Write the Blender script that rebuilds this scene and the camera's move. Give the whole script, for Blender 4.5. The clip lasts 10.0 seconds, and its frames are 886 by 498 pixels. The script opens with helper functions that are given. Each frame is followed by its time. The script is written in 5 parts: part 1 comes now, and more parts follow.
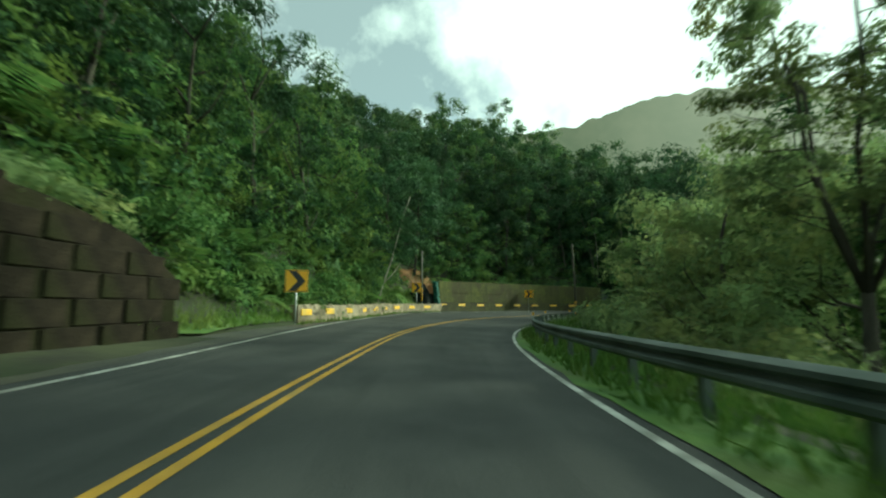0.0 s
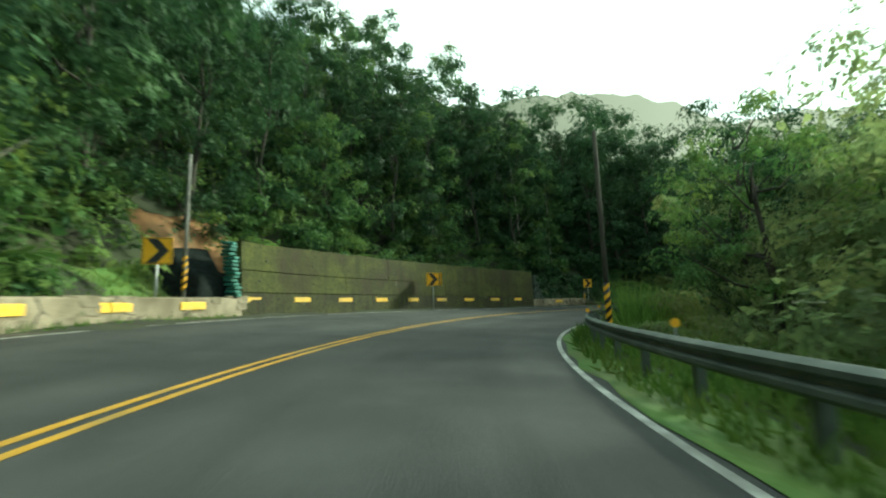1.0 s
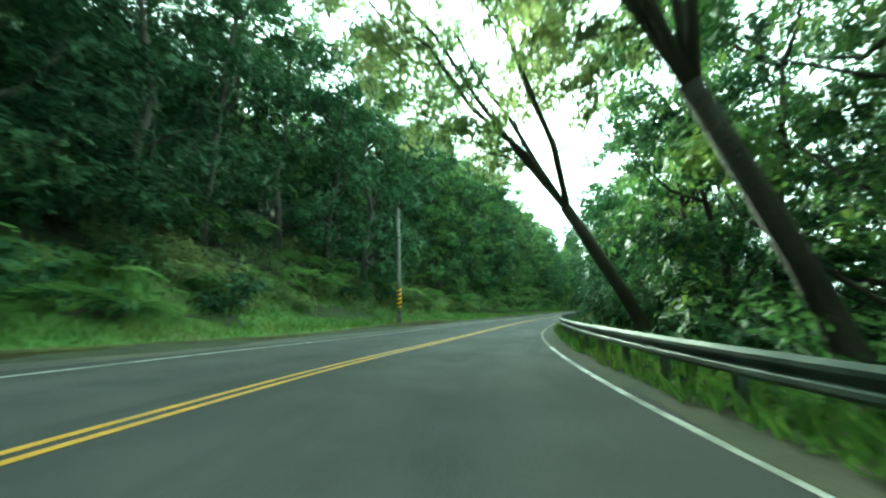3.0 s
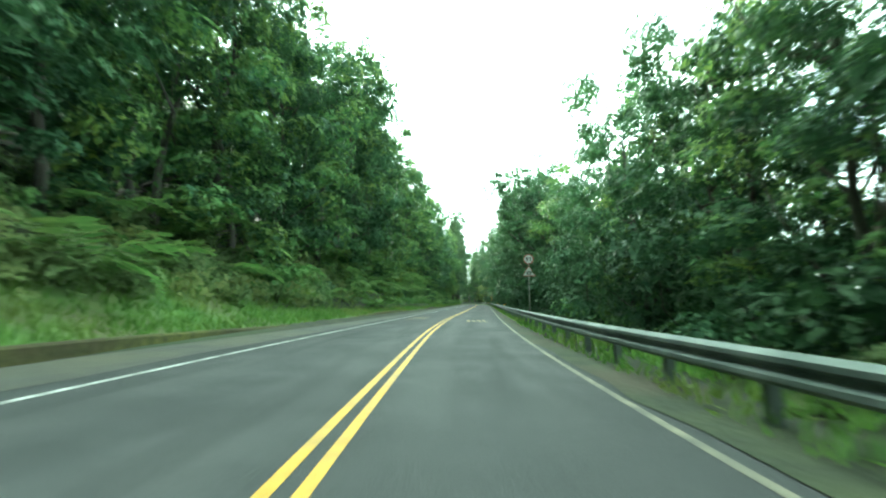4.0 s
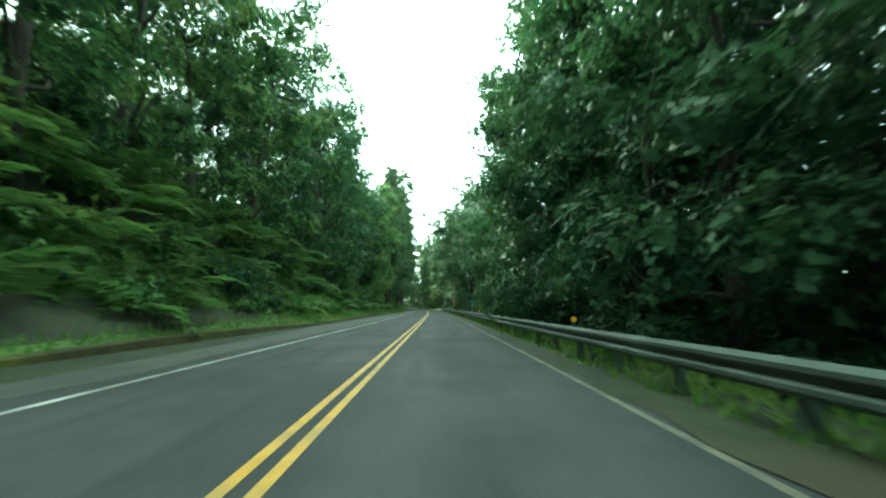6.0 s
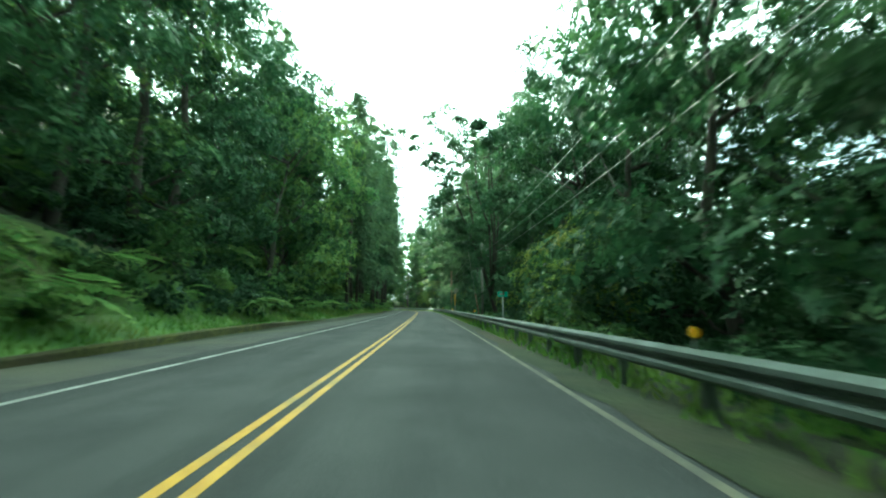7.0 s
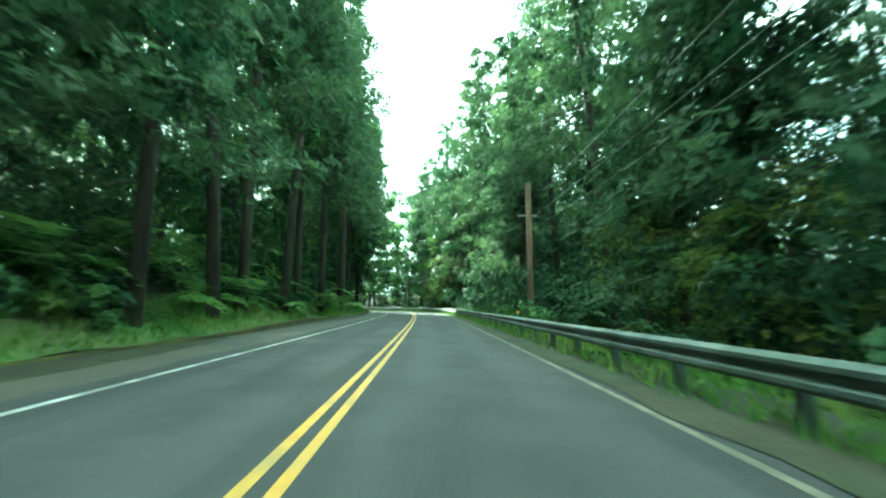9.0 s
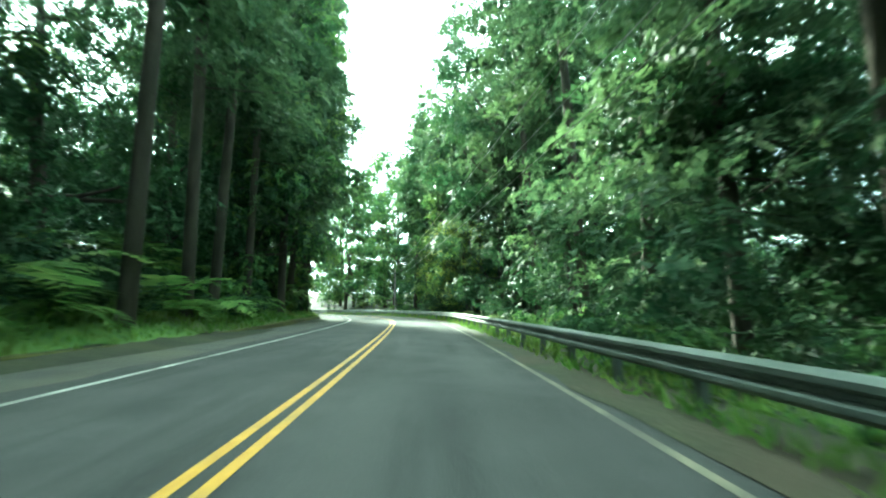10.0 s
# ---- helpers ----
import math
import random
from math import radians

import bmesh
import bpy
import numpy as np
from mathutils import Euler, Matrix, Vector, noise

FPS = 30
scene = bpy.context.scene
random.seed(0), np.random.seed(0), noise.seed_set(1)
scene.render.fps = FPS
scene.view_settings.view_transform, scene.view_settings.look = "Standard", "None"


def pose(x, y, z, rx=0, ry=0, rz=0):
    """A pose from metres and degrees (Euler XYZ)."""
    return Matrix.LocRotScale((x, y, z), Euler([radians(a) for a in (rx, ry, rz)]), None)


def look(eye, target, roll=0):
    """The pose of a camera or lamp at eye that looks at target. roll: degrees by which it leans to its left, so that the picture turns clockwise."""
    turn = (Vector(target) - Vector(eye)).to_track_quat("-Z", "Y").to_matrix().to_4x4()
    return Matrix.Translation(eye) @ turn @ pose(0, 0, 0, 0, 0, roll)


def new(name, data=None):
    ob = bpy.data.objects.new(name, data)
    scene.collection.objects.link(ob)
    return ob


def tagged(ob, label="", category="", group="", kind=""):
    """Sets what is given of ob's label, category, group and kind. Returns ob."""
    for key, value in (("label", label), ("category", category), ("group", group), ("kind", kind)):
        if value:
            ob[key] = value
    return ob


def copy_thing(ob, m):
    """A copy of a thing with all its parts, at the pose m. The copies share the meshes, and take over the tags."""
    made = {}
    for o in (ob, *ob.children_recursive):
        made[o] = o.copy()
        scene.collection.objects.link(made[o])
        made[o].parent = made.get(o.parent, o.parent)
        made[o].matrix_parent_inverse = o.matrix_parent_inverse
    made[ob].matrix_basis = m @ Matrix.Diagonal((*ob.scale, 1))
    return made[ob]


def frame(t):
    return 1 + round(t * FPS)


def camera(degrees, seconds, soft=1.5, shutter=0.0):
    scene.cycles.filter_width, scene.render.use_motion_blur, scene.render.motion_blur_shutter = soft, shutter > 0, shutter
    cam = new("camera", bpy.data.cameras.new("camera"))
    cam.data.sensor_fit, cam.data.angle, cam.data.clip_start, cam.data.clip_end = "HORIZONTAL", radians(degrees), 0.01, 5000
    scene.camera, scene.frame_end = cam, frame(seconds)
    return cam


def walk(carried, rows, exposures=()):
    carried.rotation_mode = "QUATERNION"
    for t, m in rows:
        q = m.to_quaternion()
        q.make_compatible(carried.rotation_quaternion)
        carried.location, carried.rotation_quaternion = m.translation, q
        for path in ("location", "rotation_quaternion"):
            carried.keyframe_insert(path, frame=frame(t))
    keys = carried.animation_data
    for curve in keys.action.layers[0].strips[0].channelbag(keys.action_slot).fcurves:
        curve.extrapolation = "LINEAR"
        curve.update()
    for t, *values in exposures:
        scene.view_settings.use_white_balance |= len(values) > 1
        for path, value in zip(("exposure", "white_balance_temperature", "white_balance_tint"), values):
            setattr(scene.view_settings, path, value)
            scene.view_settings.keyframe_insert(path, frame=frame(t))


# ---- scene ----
# The reference line of the road, by time of the drive: heading (clockwise from north) and pace.
def spline(keys, t):
    """Smooth monotone curve through (t, value) keys."""
    k = np.array([a for a, _ in keys], float)
    v = np.array([b for _, b in keys], float)
    h, d = np.diff(k), np.diff(v) / np.diff(k)
    m = np.zeros(len(k))
    m[0], m[-1] = d[0], d[-1]
    for i in range(1, len(k) - 1):
        if d[i - 1] * d[i] > 0:
            m[i] = 3 * (h[i - 1] + h[i]) / ((2 * h[i] + h[i - 1]) / d[i - 1] + (h[i] + 2 * h[i - 1]) / d[i])
    t = np.asarray(t, float)
    i = np.clip(np.searchsorted(k, t) - 1, 0, len(h) - 1)
    x = np.clip((t - k[i]) / h[i], 0, 1)
    return (v[i] * (1 + 2 * x) * (1 - x) ** 2 + v[i + 1] * x * x * (3 - 2 * x)
            + h[i] * (m[i] * x * (1 - x) ** 2 - m[i + 1] * x * x * (1 - x)))


HEADING = [(-3, -9), (-1, -8.5), (0, -7.5), (0.3, -4.1), (0.6, 0.7), (0.9, 7), (1.2, 14.7), (1.5, 23.2), (1.8, 32.3), (2.1, 41.4),
           (2.4, 50), (2.7, 58.2), (3.2, 70.2), (3.8, 80.2), (4.1, 84), (4.5, 87.2), (5.0, 88.6), (5.5, 89), (7, 89), (8, 88.6),
           (9, 88), (10, 87), (11, 84), (11.6, 70), (12.6, 35), (13.6, 0), (15, -20)]
PACE = [(-3, 26), (0, 26.4), (0.9, 24.2), (1.8, 22.8), (2.7, 23.2), (3.8, 26), (4.5, 27.3), (15, 27.3)]
TT = np.arange(-3, 15.001, 0.02)
HH = np.radians(spline(HEADING, TT))
VV = spline(PACE, TT)
_zero = int(round(3 / 0.02))
SS = np.r_[0, np.cumsum((VV[1:] + VV[:-1]) * 0.01)]
XX = np.r_[0, np.cumsum((VV[1:] * np.sin(HH[1:]) + VV[:-1] * np.sin(HH[:-1])) * 0.01)]
YY = np.r_[0, np.cumsum((VV[1:] * np.cos(HH[1:]) + VV[:-1] * np.cos(HH[:-1])) * 0.01)]
SS, XX, YY = SS - SS[_zero], XX - XX[_zero], YY - YY[_zero]


def s_at(t):
    return float(np.interp(t, TT, SS))


def bank(s):
    return spline([(-80, 0.02), (0, 0.04), (18, 0.065), (66, 0.065), (95, 0.025), (125, 0.01), (400, 0.01)], s)


def spot(s, u, z=0.0):
    """World place at s metres along the reference line, u metres to its right and z above the banked road plane."""
    h = np.interp(s, SS, HH)
    lift = -bank(s) * np.clip(u, -12, 4)
    return np.array([np.interp(s, SS, XX) + u * np.cos(h), np.interp(s, SS, YY) - u * np.sin(h), z + lift]).T


def bearing(s):
    """Blender z turn of something that faces along the road at s."""
    return -math.degrees(float(np.interp(s, SS, HH)))


# ---- camera and drive ----
cam = camera(90.66, 10.0, soft=2.1, shutter=0.15)
YAW = [(0, 1.56), (2.7, 1.56), (3.8, 0.8), (4.5, 0.2), (5, 0.3), (5.5, 0.5), (7, 1.6), (7.5, 1.8), (8, 2.0), (8.5, 1.9), (9, 1.5), (9.5, 1.8), (10, 2.4)]
PITCH = [(0, 7.63), (0.3, 7.94), (0.5, 7.9), (0.7, 7.55), (1, 7.0), (1.3, 6.7), (1.5, 6.4), (1.7, 6.95), (1.9, 7.7), (2.1, 8.0), (2.5, 8.33),
         (2.7, 8.4), (3.8, 6.9), (4.5, 7.0), (5, 7.1), (5.5, 7.6), (7, 7.5), (8.5, 7.3), (9, 7.3), (10, 7.5)]
ROLL = [(0, 0.2), (0.9, 1.0), (1.8, 3.3), (2.7, 2.0), (3.8, 0.6), (4.5, 0), (10, 0)]
ASIDE = [(0, 0), (3.8, 0.0), (4.5, -0.35), (5.0, -0.3), (5.5, -0.35), (7, 0.1), (7.9, -0.05), (8.5, -0.55), (9.3, -0.25), (10, 0.0)]
rows = []
for t in np.arange(0, 10.01, 0.1):
    t = round(float(t), 1)
    s = s_at(t)
    aside = float(spline(ASIDE, t))
    eye = spot(s, aside)
    eye[2] = 1.1
    yaw = float(np.interp(s, SS, HH)) + radians(float(spline(YAW, t)))
    pitch = radians(float(spline(PITCH, t)))
    aim = eye + np.array([math.sin(yaw) * math.cos(pitch), math.cos(yaw) * math.cos(pitch), math.sin(pitch)])
    rows.append((t, look(tuple(eye), tuple(aim), -float(spline(ROLL, t)))))
walk(cam, rows, [(0, -0.1, 6000, -26), (0.7, 0.15, 6000, -20), (1.0, 0.48, 6000, -20), (1.5, 0.95, 6000, -20), (2.0, 1.1, 5600, -29), (2.5, 1.95, 5400, -36), (3.2, 2.25, 5600, -32),
                 (3.8, 2.6, 5700, -24), (4.1, 2.55, 5700, -24), (4.5, 1.95, 5800, -26), (5.0, 2.05, 5900, -30), (5.5, 2.1, 5700, -28), (7.0, 2.3, 5600, -30),
                 (7.5, 2.4, 5500, -36), (8.0, 2.4, 5500, -40), (8.5, 2.45, 5400, -40), (9.0, 3.0, 5300, -36), (9.5, 3.15, 5500, -34), (10, 3.15, 5500, -28)])

# ---- sky and sun ----
world = bpy.data.worlds.new("sky")
scene.world = world
world.use_nodes = True
wn, wl = world.node_tree.nodes, world.node_tree.links
wn.clear()
SUN_AZ, SUN_EL = 64.0, 25.0
sky = wn.new("ShaderNodeTexSky")
sky.sky_type, sky.sun_disc = "NISHITA", False
sky.sun_elevation, sky.sun_rotation = radians(SUN_EL), radians(SUN_AZ)
sky.dust_density, sky.air_density = 0.8, 1.0
coord = wn.new("ShaderNodeTexCoord")
cloud = wn.new("ShaderNodeTexNoise")
cloud.inputs["Scale"].default_value, cloud.inputs["Detail"].default_value = 5.5, 7
cloud.inputs["Roughness"].default_value = 0.55
wl.new(coord.outputs["Generated"], cloud.inputs["Vector"])
# thin cloud everywhere, closing to bright haze round the sun
az, el = radians(SUN_AZ), radians(SUN_EL)
to_sun = (math.sin(az) * math.cos(el), math.cos(az) * math.cos(el), math.sin(el))
dot = wn.new("ShaderNodeVectorMath")
dot.operation = "DOT_PRODUCT"
dot.inputs[1].default_value = to_sun
wl.new(coord.outputs["Generated"], dot.inputs[0])
haze = wn.new("ShaderNodeMapRange")
haze.inputs["From Min"].default_value, haze.inputs["From Max"].default_value = 0.45, 0.85
haze.inputs["To Min"].default_value, haze.inputs["To Max"].default_value = -0.08, 0.3
wl.new(dot.outputs["Value"], haze.inputs["Value"])
cover = wn.new("ShaderNodeMath")
wl.new(cloud.outputs["Fac"], cover.inputs[0])
wl.new(haze.outputs["Result"], cover.inputs[1])
ramp = wn.new("ShaderNodeValToRGB")
ramp.color_ramp.elements[0].position, ramp.color_ramp.elements[1].position = 0.38, 0.6
ramp.color_ramp.elements[0].color = (0.3, 0.3, 0.3, 1)
wl.new(cover.outputs["Value"], ramp.inputs["Fac"])
mixw = wn.new("ShaderNodeMix")
mixw.data_type = "RGBA"
wl.new(ramp.outputs["Color"], mixw.inputs["Factor"])
wl.new(sky.outputs["Color"], mixw.inputs["A"])
mixw.inputs["B"].default_value = (15.2, 15.8, 15.0, 1)
bg = wn.new("ShaderNodeBackground")
bg.inputs["Strength"].default_value = 0.095
wl.new(mixw.outputs["Result"], bg.inputs["Color"])
wo = wn.new("ShaderNodeOutputWorld")
wl.new(bg.outputs["Background"], wo.inputs["Surface"])
sun = new("sun", bpy.data.lights.new("sun", "SUN"))
sun.data.energy, sun.data.angle, sun.data.color = 5.0, radians(5), (1.0, 0.92, 0.76)
sun.matrix_world = look(tuple(Vector(to_sun) * 200), (0, 0, 0))


# ---- materials ----
def material(name, rough=0.8, metal=0.0):
    m = bpy.data.materials.new(name)
    m.use_nodes = True
    b = m.node_tree.nodes["Principled BSDF"]
    b.inputs["Roughness"].default_value, b.inputs["Metallic"].default_value = rough, metal
    return m, m.node_tree.nodes, m.node_tree.links, b


def mixed(nodes, links, fac, a, b):
    """Colour a to b by fac; each a colour or a socket."""
    n = nodes.new("ShaderNodeMix")
    n.data_type = "RGBA"
    for key, value in (("Factor", fac), ("A", a), ("B", b)):
        if isinstance(value, (tuple, float, int)):
            n.inputs[key].default_value = value if not isinstance(value, tuple) else (*value[:3], 1)
        else:
            links.new(value, n.inputs[key])
    return n.outputs["Result"]


def noise_fac(nodes, links, scale, detail=4.0, low=0.35, high=0.65, kind="Object", stretch=None):
    tc = nodes.new("ShaderNodeTexCoord")
    vec = tc.outputs[kind]
    if stretch:
        mp = nodes.new("ShaderNodeMapping")
        mp.inputs["Scale"].default_value = stretch
        links.new(vec, mp.inputs["Vector"])
        vec = mp.outputs["Vector"]
    n = nodes.new("ShaderNodeTexNoise")
    n.inputs["Scale"].default_value, n.inputs["Detail"].default_value = scale, detail
    links.new(vec, n.inputs["Vector"])
    r = nodes.new("ShaderNodeMapRange")
    r.inputs["From Min"].default_value, r.inputs["From Max"].default_value = low, high
    links.new(n.outputs["Fac"], r.inputs["Value"])
    return r.outputs["Result"]


def bumped(nodes, links, bsdf, height, strength=0.3, distance=0.02):
    n = nodes.new("ShaderNodeBump")
    n.inputs["Strength"].default_value, n.inputs["Distance"].default_value = strength, distance
    links.new(height, n.inputs["Height"])
    links.new(n.outputs["Normal"], bsdf.inputs["Normal"])


def surface(name, a, b, scale, rough=0.85, metal=0.0, c=None, fine=None, bump=0.3, stretch=None, spread=(0.35, 0.65)):
    """Two colours blotched together, a third one in larger patches, and a fine relief."""
    m, nodes, links, bsdf = material(name, rough, metal)
    col = mixed(nodes, links, noise_fac(nodes, links, scale, 5, *spread, stretch=stretch), a, b)
    if c:
        col = mixed(nodes, links, noise_fac(nodes, links, scale * 0.23, 3, 0.45, 0.7, stretch=stretch), col, c)
    links.new(col, bsdf.inputs["Base Color"])
    bumped(nodes, links, bsdf, noise_fac(nodes, links, fine or scale * 6, 4, 0.2, 0.8), bump)
    return m


def stained(name, a, b, c):
    """Old wall face: blotches, streaks that run down it and a few pale lime marks."""
    m, nodes, links, bsdf = material(name, 0.95)
    col = mixed(nodes, links, noise_fac(nodes, links, 1.6, 6, 0.3, 0.7), a, b)
    col = mixed(nodes, links, noise_fac(nodes, links, 0.45, 4, 0.42, 0.68), col, c)
    col = mixed(nodes, links, noise_fac(nodes, links, 2.6, 4, 0.5, 0.75, stretch=(1, 1, 0.08)), col, tuple(x * 0.68 for x in a))
    col = mixed(nodes, links, noise_fac(nodes, links, 1.7, 5, 0.68, 0.78, stretch=(1, 1, 0.35)), col, (0.2, 0.2, 0.15))
    col = mixed(nodes, links, noise_fac(nodes, links, 7.5, 6, 0.46, 0.72), col, tuple(x * 0.5 for x in a))
    links.new(col, bsdf.inputs["Base Color"])
    bumped(nodes, links, bsdf, noise_fac(nodes, links, 9, 6, 0.2, 0.8), 0.55, 0.03)
    return m


def pieces_of(name, tones, scale, rough=0.92):
    """Loose stones: each piece its own tone between two, blotched."""
    m, nodes, links, bsdf = material(name, rough)
    info = nodes.new("ShaderNodeObjectInfo")
    col = mixed(nodes, links, info.outputs["Random"], tones[0], tones[1])
    col = mixed(nodes, links, noise_fac(nodes, links, scale, 6, 0.4, 0.7), col, tones[2])
    col = mixed(nodes, links, noise_fac(nodes, links, scale * 0.3, 4, 0.52, 0.7), col, tones[3])
    links.new(col, bsdf.inputs["Base Color"])
    bumped(nodes, links, bsdf, noise_fac(nodes, links, scale * 5, 6, 0.2, 0.8), 0.6, 0.03)
    return m


def cracked(m):
    """Dark open cracks that wander over an old concrete face."""
    nodes, links = m.node_tree.nodes, m.node_tree.links
    bsdf = nodes["Principled BSDF"]
    base = bsdf.inputs["Base Color"].links[0].from_socket
    warp = nodes.new("ShaderNodeTexNoise")
    warp.inputs["Scale"].default_value = 1.3
    pos = nodes.new("ShaderNodeNewGeometry")
    links.new(pos.outputs["Position"], warp.inputs["Vector"])
    add = nodes.new("ShaderNodeVectorMath")
    add.operation = "MULTIPLY_ADD"
    add.inputs[1].default_value = (0.9, 0.9, 0.9)
    links.new(warp.outputs["Color"], add.inputs[0])
    links.new(pos.outputs["Position"], add.inputs[2])
    cell = nodes.new("ShaderNodeTexVoronoi")
    cell.feature = "DISTANCE_TO_EDGE"
    cell.inputs["Scale"].default_value = 0.7
    links.new(add.outputs["Vector"], cell.inputs["Vector"])
    edge = nodes.new("ShaderNodeMapRange")
    edge.inputs["From Min"].default_value, edge.inputs["From Max"].default_value = 0.035, 0.008
    edge.inputs["To Max"].default_value = 0.9
    links.new(cell.outputs["Distance"], edge.inputs["Value"])
    some = nodes.new("ShaderNodeMath")
    some.operation = "MULTIPLY"
    links.new(edge.outputs["Result"], some.inputs[0])
    links.new(noise_fac(nodes, links, 0.7, 3, 0.47, 0.56), some.inputs[1])
    links.new(mixed(nodes, links, some.outputs["Value"], base, (0.03, 0.026, 0.018)), bsdf.inputs["Base Color"])
    return m


def leaf(name, dark, light, warm, through_light=0.35, rough=0.62, leaflet=0.0, gaps=0.42):
    """Foliage. leaflet: metres across of the single leaves that a spray is made of, each with its own tone and tilt and air between them."""
    m, nodes, links, bsdf = material(name, rough)
    geo, info = nodes.new("ShaderNodeNewGeometry"), nodes.new("ShaderNodeObjectInfo")
    pick = geo.outputs["Random Per Island"]
    cell = None
    if leaflet:
        tc = nodes.new("ShaderNodeTexCoord")
        cell = nodes.new("ShaderNodeTexVoronoi")
        cell.inputs["Scale"].default_value = 1 / leaflet
        links.new(tc.outputs["Object"], cell.inputs["Vector"])
        sep = nodes.new("ShaderNodeSeparateColor")
        links.new(cell.outputs["Color"], sep.inputs["Color"])
        half = nodes.new("ShaderNodeMix")
        half.inputs["Factor"].default_value = 0.6
        links.new(pick, half.inputs["A"])
        links.new(sep.outputs["Red"], half.inputs["B"])
        pick = half.outputs["Result"]
        tilt = nodes.new("ShaderNodeVectorMath")
        tilt.operation = "MULTIPLY_ADD"
        tilt.inputs[1].default_value = (1.1, 1.1, 1.1)
        links.new(cell.outputs["Color"], tilt.inputs[0])
        back = nodes.new("ShaderNodeVectorMath")
        back.operation = "SUBTRACT"
        back.inputs[1].default_value = (0.55, 0.55, 0.45)
        links.new(geo.outputs["Normal"], back.inputs[0])
        links.new(back.outputs["Vector"], tilt.inputs[2])
        norm = nodes.new("ShaderNodeVectorMath")
        norm.operation = "NORMALIZE"
        links.new(tilt.outputs["Vector"], norm.inputs[0])
        links.new(norm.outputs["Vector"], bsdf.inputs["Normal"])
    col = mixed(nodes, links, pick, dark, light)
    big = noise_fac(nodes, links, 0.35, 2, 0.45, 0.72)
    col = mixed(nodes, links, big, col, warm)
    hue = nodes.new("ShaderNodeHueSaturation")
    r = nodes.new("ShaderNodeMapRange")
    r.inputs["To Min"].default_value, r.inputs["To Max"].default_value = 0.75, 1.25
    links.new(info.outputs["Random"], r.inputs["Value"])
    links.new(r.outputs["Result"], hue.inputs["Value"])
    links.new(col, hue.inputs["Color"])
    links.new(hue.outputs["Color"], bsdf.inputs["Base Color"])
    bsdf.inputs["Specular IOR Level"].default_value = 0.16
    tr = nodes.new("ShaderNodeBsdfTranslucent")
    links.new(hue.outputs["Color"], tr.inputs["Color"])
    ms = nodes.new("ShaderNodeMixShader")
    ms.inputs["Fac"].default_value = through_light
    links.new(bsdf.outputs["BSDF"], ms.inputs[1])
    links.new(tr.outputs["BSDF"], ms.inputs[2])
    shown = ms.outputs["Shader"]
    if cell:
        air = nodes.new("ShaderNodeBsdfTransparent")
        hole = nodes.new("ShaderNodeMath")
        hole.operation = "GREATER_THAN"
        hole.inputs[1].default_value = 1 - gaps
        links.new(cell.outputs["Distance"], hole.inputs[0])
        cut = nodes.new("ShaderNodeMixShader")
        links.new(hole.outputs["Value"], cut.inputs["Fac"])
        links.new(shown, cut.inputs[1])
        links.new(air.outputs["BSDF"], cut.inputs[2])
        shown = cut.outputs["Shader"]
    links.new(shown, nodes["Material Output"].inputs["Surface"])
    return m


M_LEAF = leaf("broad_leaves", (0.045, 0.11, 0.032), (0.13, 0.22, 0.065), (0.18, 0.24, 0.055), 0.44, leaflet=0.11)
# darker leaf copy: a tone of some trees, and painted shade in dark stands
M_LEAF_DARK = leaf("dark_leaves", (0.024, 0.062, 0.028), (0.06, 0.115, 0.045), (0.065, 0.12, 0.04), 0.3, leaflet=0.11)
# lit copy of the leaves: sunlight put into a warm yellow-green
M_LEAF_WARM = leaf("painted_sunlit_leaves", (0.09, 0.16, 0.03), (0.18, 0.245, 0.05), (0.23, 0.22, 0.045), 0.5, leaflet=0.1)
M_CONIFER = leaf("conifer_sprays", (0.042, 0.082, 0.042), (0.1, 0.15, 0.068), (0.11, 0.165, 0.062), 0.45, leaflet=0.085)
M_FAR = leaf("far_canopy", (0.032, 0.075, 0.03), (0.09, 0.155, 0.055), (0.12, 0.165, 0.045), 0.3, leaflet=0.3)
M_FERN = leaf("fern_fronds", (0.07, 0.15, 0.035), (0.16, 0.25, 0.07), (0.2, 0.25, 0.065), 0.45)
M_GRASS = leaf("grass_blades", (0.07, 0.145, 0.026), (0.15, 0.245, 0.05), (0.19, 0.225, 0.06), 0.35)
M_BARK = surface("bark", (0.028, 0.024, 0.018), (0.075, 0.064, 0.048), 3.0, 0.95, c=(0.03, 0.04, 0.018), bump=0.7, stretch=(1, 1, 0.25))
M_SOIL = surface("forest_floor", (0.018, 0.019, 0.01), (0.038, 0.042, 0.017), 0.8, 0.97, c=(0.028, 0.042, 0.013), bump=0.6)
M_TURF = surface("turf", (0.05, 0.11, 0.018), (0.1, 0.17, 0.03), 1.4, 0.95, c=(0.08, 0.085, 0.03), bump=0.6)


